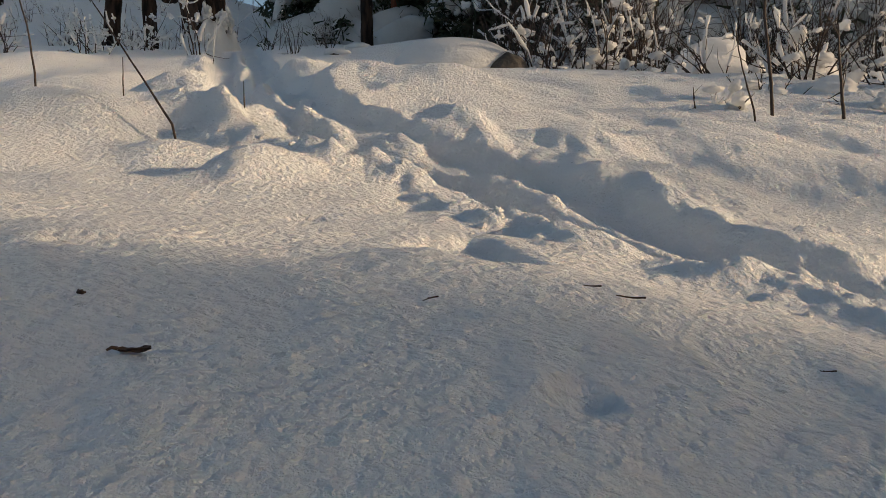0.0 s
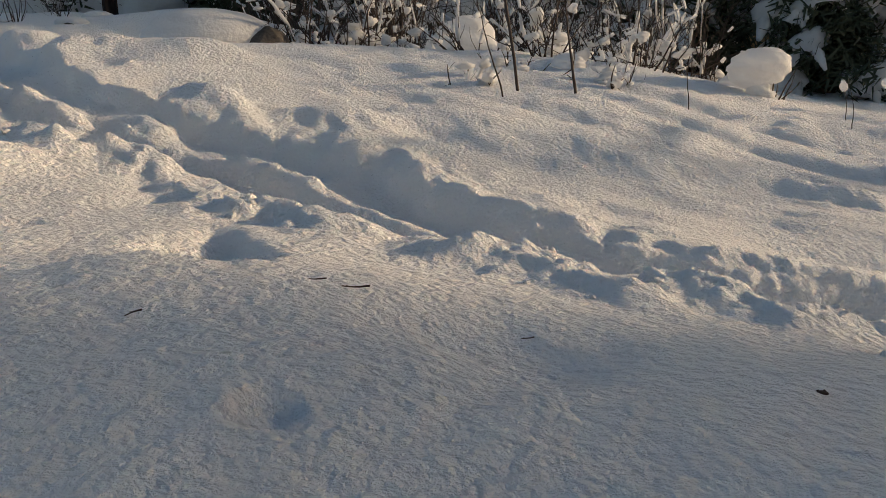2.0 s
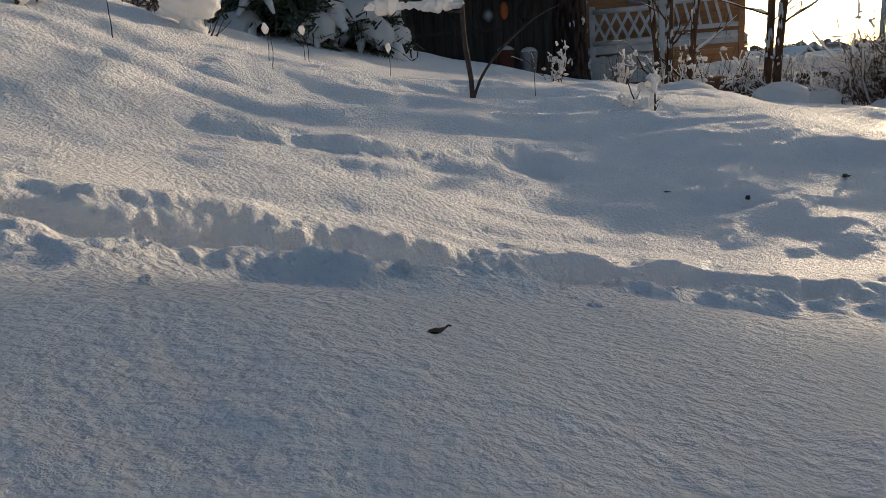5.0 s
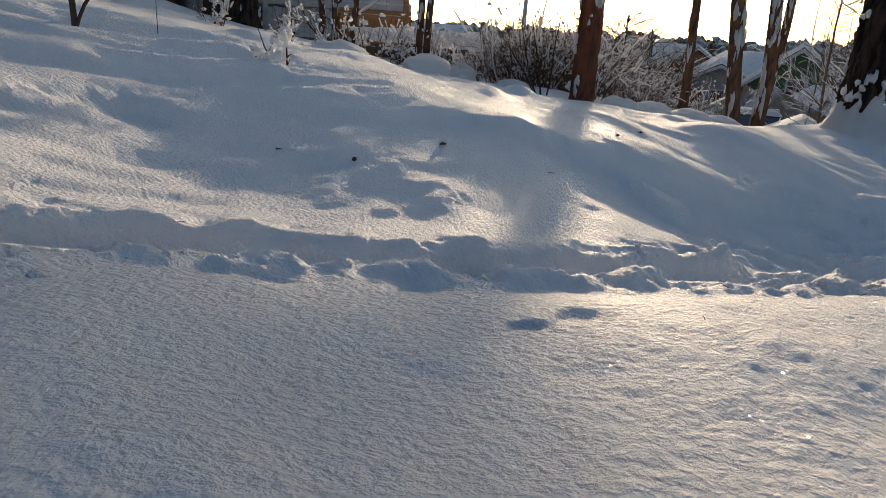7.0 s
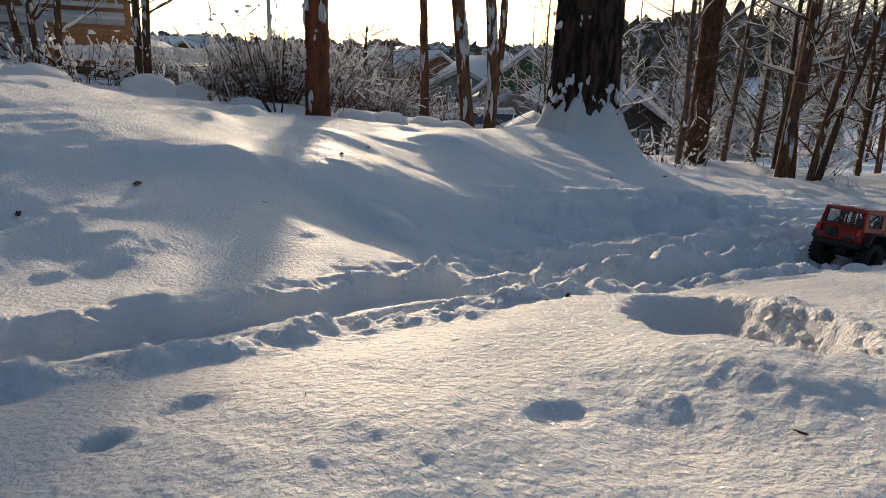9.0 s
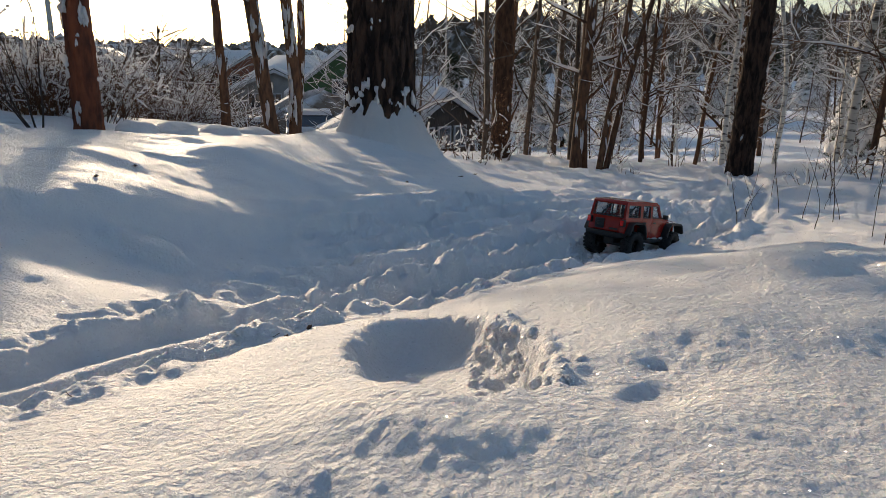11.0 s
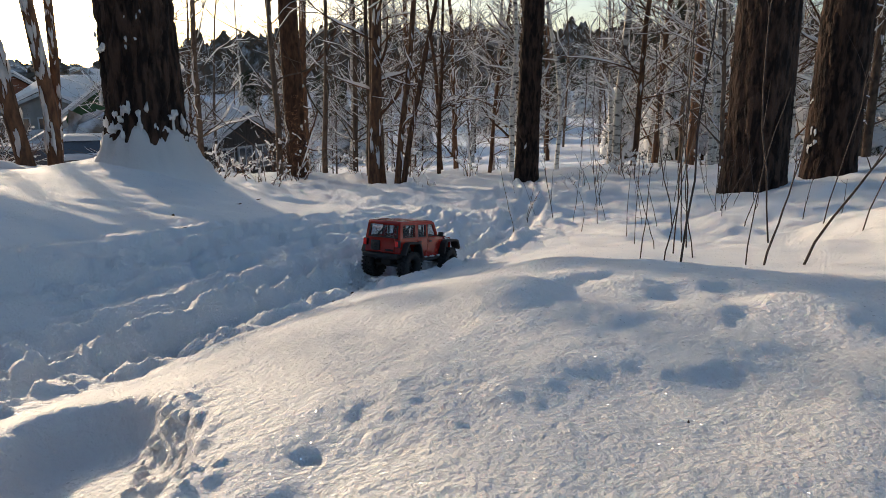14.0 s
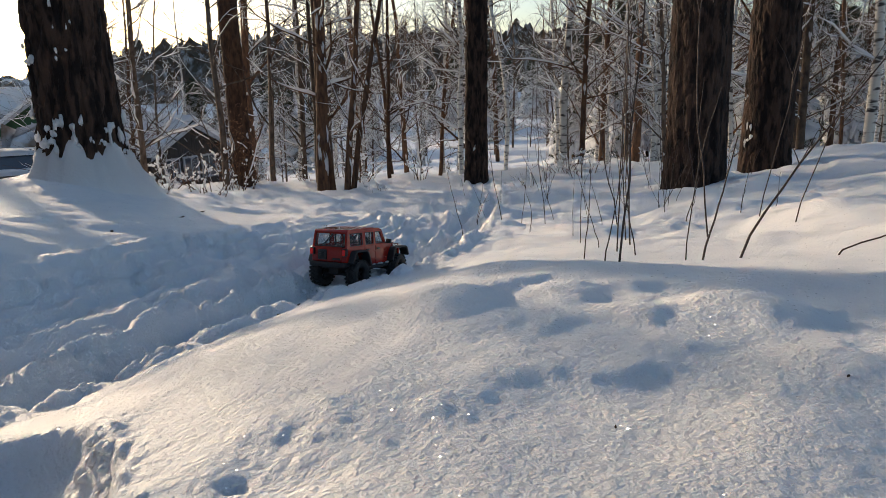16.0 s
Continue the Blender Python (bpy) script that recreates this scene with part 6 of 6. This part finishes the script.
def tyre(parent):
    """A chunky off-road tyre with lugs, its axle along y."""
    k = 48
    t = np.linspace(0, 2 * np.pi, k, endpoint=False)
    section = [(0.030, -0.019), (0.045, -0.023), (0.054, -0.0215), (0.0575, -0.016), (0.0575, 0.016), (0.054, 0.0215), (0.045, 0.023), (0.030, 0.019)]
    p = np.vstack([np.stack([np.cos(t) * r, np.full(k, y), np.sin(t) * r], 1) for r, y in section])
    n = len(section)
    i, j = np.meshgrid(np.arange(n), np.arange(k), indexing="ij")
    q = np.stack([i * k + j, i * k + (j + 1) % k, ((i + 1) % n) * k + (j + 1) % k, ((i + 1) % n) * k + j], -1).reshape(-1, 4)
    ob = part("tyre", (p, q), RUBBER, parent)
    lugs = bmesh.new()
    for m in range(22):
        a = 2 * math.pi * m / 22
        for s in (-1, 1):
            turn = Matrix.Rotation(-a - s * 0.07, 4, "Y") @ Matrix.Translation((0.0585, s * 0.0125, 0)) @ Matrix.Rotation(s * 0.35, 4, "X")
            bmesh.ops.create_cube(lugs, size=1.0, matrix=turn @ Matrix.Diagonal((0.007, 0.021, 0.0095, 1)))
    part("tread", lugs, RUBBER, ob, smooth=False, kind="stuff")
    rim = part("rim", tubes([(np.array([(0, -0.018, 0), (0, -0.014, 0), (0, 0.014, 0), (0, 0.018, 0)]), np.array([0.031, 0.028, 0.028, 0.031]), 24)]), RIM, parent)
    for m in range(6):
        a = math.pi * m / 3
        part("spoke", tubes([(np.array([(0.004 * math.cos(a), 0, 0.004 * math.sin(a)), (0.029 * math.cos(a), 0, 0.029 * math.sin(a))]), np.array([0.005, 0.004]), 6)]), RIM, rim)


def model_car():
    car = new("model_car")
    car.matrix_basis = pose(2.435, -2.875, ground_z(2.435, -2.875) - 0.042, -2, 8, -80) @ Matrix.Scale(1.05, 4)
    tagged(car, "red toy off-road car ploughing through deep snow", "toy car")
    # lower body with the wheel arches cut out
    side = [(-0.226, 0.174), (-0.228, 0.112), (-0.214, 0.112), (-0.200, 0.150), (-0.116, 0.150), (-0.090, 0.090), (0.060, 0.090), (0.082, 0.148), (0.094, 0.150), (0.094, 0.168), (0.060, 0.174)]
    body = part("body", prism(side, -0.090, 0.090, 0.004), PAINT, car)
    part("wheel_well", boxed(-0.212, 0.19, -0.060, 0.060, 0.085, 0.149), BLACK, body)
    hood = part("hood", prism([(0.058, 0.172), (0.094, 0.1745), (0.150, 0.168), (0.194, 0.160), (0.196, 0.140), (0.060, 0.140)], -0.072, 0.072, 0.004, taper=lambda x, z: 1.0 - 0.9 * (x - 0.058)), PAINT, car)
    part("hood_vent", boxed(0.088, 0.112, -0.022, 0.022, 0.1725, 0.1755, bevel=0.001), BLACK, hood)
    for y in (-0.052, 0.052):
        part("latch", boxed(0.158, 0.168, y - 0.003, y + 0.003, 0.162, 0.169, bevel=0.001), BLACK, hood)
    # grille with seven slots and round lamps
    grille = part("grille", prism([(0.192, 0.108), (0.202, 0.108), (0.203, 0.150), (0.196, 0.162), (0.190, 0.162)], -0.066, 0.066, 0.003), PAINT, car)
    for n in range(7):
        y = -0.027 + 0.009 * n
        part("slot", boxed(0.2005, 0.2042, y - 0.0027, y + 0.0027, 0.119, 0.150, bevel=0.0008), BLACK, grille)
    for y in (-0.047, 0.047):
        lamp = part("headlight", tubes([(np.array([(0.199, y, 0.140), (0.206, y, 0.140)]), np.array([0.0135, 0.0125]), 24)]), BLACK, grille)
        part("lens", blob((0.205, y, 0.140), (0.004, 0.011, 0.011), np.random.RandomState(1), 10, 20, 0.0), CLEAR_LENS, lamp)
    part("front_bumper", prism([(0.204, 0.088), (0.224, 0.090), (0.226, 0.104), (0.204, 0.108)], -0.080, 0.080, 0.003), BLACK, car)
    bumper = part("rear_bumper", prism([(-0.246, 0.094), (-0.226, 0.092), (-0.224, 0.112), (-0.248, 0.112)], -0.088, 0.088, 0.003), BLACK, car)
    for y in (-0.075, 0.075):
        part("bumper_end", boxed(-0.246, -0.205, y - 0.013, y + 0.013, 0.096, 0.113, bevel=0.003), BLACK, bumper)
    # flares over the wheels
    for s in (-1, 1):
        for c, f in ((-0.157, 0), (0.137, 1)):
            line = [(c - 0.068, 0.100), (c - 0.056, 0.143), (c - 0.042, 0.157), (c + 0.040, 0.158), (c + 0.054, 0.150), (c + 0.068, 0.118)] if f else [(c - 0.064, 0.112), (c - 0.046, 0.153), (c - 0.034, 0.160), (c + 0.036, 0.160), (c + 0.050, 0.150), (c + 0.072, 0.094)]
            inner = [(x + (c - x) * 0.11, z - 0.007) for x, z in line]
            part("fender", prism(line + inner[::-1], s * 0.074, s * 0.117, 0.0022), BLACK, car)
    # doors: seams, handles, hinges
    for s in (-1, 1):
        y = s * 0.0905
        for n, (x0, x1) in enumerate(((-0.105, -0.030), (-0.028, 0.052))):
            door = part("door", prism([(x0 + (0.022 if n == 0 else 0), 0.096), (x1, 0.096), (x1, 0.172), (x0, 0.172), (x0, 0.150 if n == 0 else 0.12)], s * 0.0895, s * 0.0922, 0.001), PAINT, car)
            part("handle", boxed(x0 + 0.008, x0 + 0.028, min(y, y + s * 0.006), max(y, y + s * 0.006), 0.1545, 0.1605, bevel=0.0015), BLACK, door)
            for z in (0.112, 0.145):
                part("hinge", boxed(x1 - 0.012, x1 + 0.003, min(y, y + s * 0.004), max(y, y + s * 0.004), z, z + 0.007, bevel=0.001), PAINT, door)
        part("rock_slider", tubes([(np.array([(-0.085, s * 0.085, 0.083), (0.0, s * 0.095, 0.080), (0.068, s * 0.085, 0.083)]), np.full(3, 0.0075), 10)]), BLACK, car)
        mirror = part("mirror", boxed(0.044, 0.056, *sorted((s * 0.096, s * 0.119)), 0.176, 0.195, bevel=0.003), BLACK, car)
        part("arm", boxed(0.047, 0.053, *sorted((s * 0.086, s * 0.098)), 0.177, 0.181), BLACK, mirror)
        tail = part("tail_light", boxed(-0.238, -0.222, s * 0.082 - 0.010, s * 0.082 + 0.010, 0.140, 0.169, bevel=0.002), BLACK, car)
        part("lens", boxed(-0.241, -0.237, s * 0.082 - 0.007, s * 0.082 + 0.007, 0.143, 0.166, bevel=0.001), RED_LENS, tail)
    # upper cabin: pillars leaning in, roof, panes
    lean = lambda z: 1.0 - 0.95 * (z - 0.172)
    shade = lambda x, z: lean(z)
    pillars = [[(-0.226, 0.170), (-0.203, 0.170), (-0.200, 0.236), (-0.217, 0.236)], [(-0.117, 0.170), (-0.094, 0.170), (-0.096, 0.236), (-0.116, 0.236)],
               [(-0.038, 0.170), (-0.022, 0.170), (-0.024, 0.236), (-0.038, 0.236)], [(0.048, 0.170), (0.060, 0.170), (0.026, 0.238), (0.012, 0.238)]]
    for s in (-1, 1):
        for outline in pillars:
            part("pillar", prism(outline, s * 0.078, s * 0.0895, 0.0018, taper=shade), PAINT, car)
        part("belt", prism([(-0.226, 0.168), (0.056, 0.168), (0.054, 0.178), (-0.225, 0.178)], s * 0.078, s * 0.0897, 0.0015, taper=shade), PAINT, car)
        part("roof_side", prism([(-0.217, 0.228), (0.020, 0.229), (0.016, 0.239), (-0.216, 0.239)], s * 0.074, s * 0.0894, 0.0015, taper=shade), PAINT, car)
        for x0, x1, lx in ((-0.204, -0.116, 0.0), (-0.095, -0.037, 0.0), (-0.023, 0.050, -0.030)):
            pane = part("side_window", prism([(x0, 0.177), (x1, 0.177), (x1 + lx, 0.230), (x0, 0.230)], s * 0.0835, s * 0.0845, taper=shade), CLEAR, car, smooth=False)
            edge = [(x0 + 0.001, 0.178), (x1 - 0.001, 0.178), (x1 + lx - 0.001, 0.229), (x0 + 0.001, 0.229)]
            gasket = [(np.array([(a[0], s * 0.088 * lean(a[1]), a[1]), (b[0], s * 0.088 * lean(b[1]), b[1])]), np.full(2, 0.0018), 6) for a, b in zip(edge, edge[1:] + edge[:1])]
            part("gasket", tubes(gasket), BLACK, pane)
    part("roof", prism([(-0.219, 0.236), (0.022, 0.237), (0.010, 0.245), (-0.10, 0.248), (-0.212, 0.245)], -0.084, 0.084, 0.003), PAINT, car)
    # windscreen and its frame, wipers
    screen = part("windscreen", prism([(0.055, 0.174), (0.057, 0.174), (0.025, 0.236), (0.023, 0.236)], -0.076, 0.076, taper=shade), CLEAR, car, smooth=False)
    part("screen_frame", prism([(0.052, 0.170), (0.062, 0.170), (0.060, 0.179), (0.050, 0.179)], -0.080, 0.080, 0.001), PAINT, car)
    part("screen_header", prism([(0.024, 0.228), (0.031, 0.228), (0.024, 0.240), (0.014, 0.240)], -0.080, 0.080, 0.001), PAINT, car)
    for y in (-0.045, 0.01):
        part("wiper", tubes([(np.array([(0.060, y, 0.176), (0.053, y + 0.03, 0.190)]), np.full(2, 0.0012), 5)]), BLACK, screen)
    # tailgate with its window, plate holder and spare-wheel mount
    gate = part("tailgate", boxed(-0.2315, -0.227, -0.066, 0.066, 0.116, 0.176, bevel=0.0015), PAINT, car)
    rear = part("rear_window", prism([(-0.2235, 0.178), (-0.2215, 0.178), (-0.2125, 0.230), (-0.2145, 0.230)], -0.072, 0.072, taper=shade), CLEAR, car, smooth=False)
    corner = [(-0.2245, -0.073, 0.178), (-0.2245, 0.073, 0.178), (-0.215, 0.068, 0.231), (-0.215, -0.068, 0.231)]
    part("gasket", tubes([(np.array([a, b]), np.full(2, 0.0024), 6) for a, b in zip(corner, corner[1:] + corner[:1])]), BLACK, rear)
    part("rear_header", prism([(-0.220, 0.229), (-0.209, 0.229), (-0.208, 0.240), (-0.217, 0.240)], -0.078, 0.078, 0.001), PAINT, car)
    part("rear_wiper", tubes([(np.array([(-0.227, 0.0, 0.181), (-0.219, 0.040, 0.208)]), np.full(2, 0.0014), 5)]), BLACK, rear)
    mount = part("spare_mount", boxed(-0.240, -0.2315, 0.006, 0.050, 0.122, 0.164, bevel=0.004), BLACK, gate)
    for z in (0.134, 0.141, 0.148):
        part("mark", boxed(-0.2412, -0.240, 0.017, 0.039, z, z + 0.0035), RIM, mount, "plain grey bar")
    part("side_vent", boxed(-0.2325, -0.2312, -0.060, -0.020, 0.122, 0.130), BLACK, gate)
    # roll cage inside
    for s in (-1, 1):
        y = s * 0.062
        for a, b in (((-0.19, y, 0.175), (-0.105, y, 0.232)), ((-0.105, y, 0.17), (-0.105, y, 0.234)), ((-0.03, y, 0.17), (-0.03, y, 0.234)), ((-0.105, y, 0.232), (0.015, y, 0.232))):
            part("cage_bar", tubes([(np.array([a, b]), np.full(2, 0.0038), 8)]), BLACK, car)
        part("seat", boxed(-0.055, -0.015, s * 0.036 - 0.02, s * 0.036 + 0.02, 0.150, 0.205, bevel=0.006), BLACK, car)
    part("dashboard", boxed(0.020, 0.050, -0.070, 0.070, 0.158, 0.178, bevel=0.004), BLACK, car)
    part("floor_pan", boxed(-0.21, 0.055, -0.075, 0.075, 0.150, 0.156), BLACK, car)
    part("chassis", boxed(-0.20, 0.19, -0.025, 0.025, 0.060, 0.086, bevel=0.004), BLACK, car)
    for c in (-0.157, 0.137):
        part("axle", tubes([(np.array([(c, -0.085, 0.058), (c, 0.085, 0.058)]), np.full(2, 0.009), 10)]), BLACK, car)
        for s in (-1, 1):
            hub = new("wheel")
            hub.parent = car
            hub.matrix_basis = pose(c, s * 0.092, 0.060, 0, 17 * s + 40 * c, 8 * (c > 0))
            tyre(hub)
    dust = np.random.RandomState(3)
    part("snow_dust", join([blob((dust.uniform(-0.08, 0.06), -0.096, 0.092), (dust.uniform(0.006, 0.016), 0.004, dust.uniform(0.002, 0.005)), dust, 6, 8, 0.3) for _ in range(9)]
                           + [blob((dust.uniform(0.09, 0.15), dust.uniform(-0.11, -0.06), 0.163), (dust.uniform(0.004, 0.010), dust.uniform(0.004, 0.008), 0.002), dust, 6, 8, 0.3) for _ in range(6)]
                           + [blob((-0.18 + 0.2 * dust.rand(), dust.uniform(-0.06, 0.06), 0.247), (0.006, 0.006, 0.0012), dust, 5, 7, 0.3) for _ in range(14)]), SNOW_SOFT, car, "snow caught on the sills and fenders", kind="stuff")
    return car


model_car()

# snow thrown up before and behind its wheels
clod_rng = np.random.RandomState(12)
spray = []
for cx, cy, n, spread in ((2.42, -2.55, 60, 0.05), (2.33, -2.62, 30, 0.05), (2.66, -3.02, 40, 0.05), (2.50, -3.04, 25, 0.05)):
    for _ in range(n):
        x, y = cx + clod_rng.normal(0, spread), cy + clod_rng.normal(0, spread)
        s = clod_rng.uniform(0.004, 0.016)
        spray.append(blob((x, y, ground_z(x, y) + s * 0.3), (s, s, s * 0.8), clod_rng, 7, 9, 0.25))
tagged(mesh_object("snow_clods", *join(spray), SNOW_SOFT), "loose clods of snow thrown up round the wheels", "snow", kind="stuff")

# crumbs of snow along the edges of the trench and in the deep pit
crumb_rng = np.random.RandomState(31)
crumbs = []
inner = TRACK[(TRACK[:, 1] < 2.6) & (TRACK[:, 1] > -4.0)]
way_ = np.gradient(inner, axis=0)
way_ /= np.linalg.norm(way_, axis=1)[:, None]
for _ in range(900):
    k = crumb_rng.randint(len(inner))
    o = crumb_rng.choice([-1, 1], p=[0.6, 0.4]) * (0.165 + abs(crumb_rng.normal(0, 0.05)))
    x, y = inner[k, 0] - way_[k, 1] * o + crumb_rng.normal(0, 0.01), inner[k, 1] + way_[k, 0] * o + crumb_rng.normal(0, 0.01)
    if ripple(np.array([x]), np.array([y]), 0.22, 1)[0] < -0.15 or (o > 0 and x < 1.6):
        continue
    s = 0.002 + 0.006 * crumb_rng.rand() ** 3
    crumbs.append((x, y, s))
cx_, cy_ = np.array([c[0] for c in crumbs]), np.array([c[1] for c in crumbs])
cz_ = land(cx_, cy_, False)
lumps_ = [blob((x, y, z - 0.15 * s), (s * crumb_rng.uniform(0.8, 1.4), s * crumb_rng.uniform(0.8, 1.4), s * crumb_rng.uniform(0.6, 1.0)), crumb_rng, 7, 9, 0.3) for (x, y, s), z in zip(crumbs, cz_)]
tagged(mesh_object("snow_crumbs", *join(lumps_), SNOW), "crumbled snow along the edges of the ruts", "snow", kind="stuff")
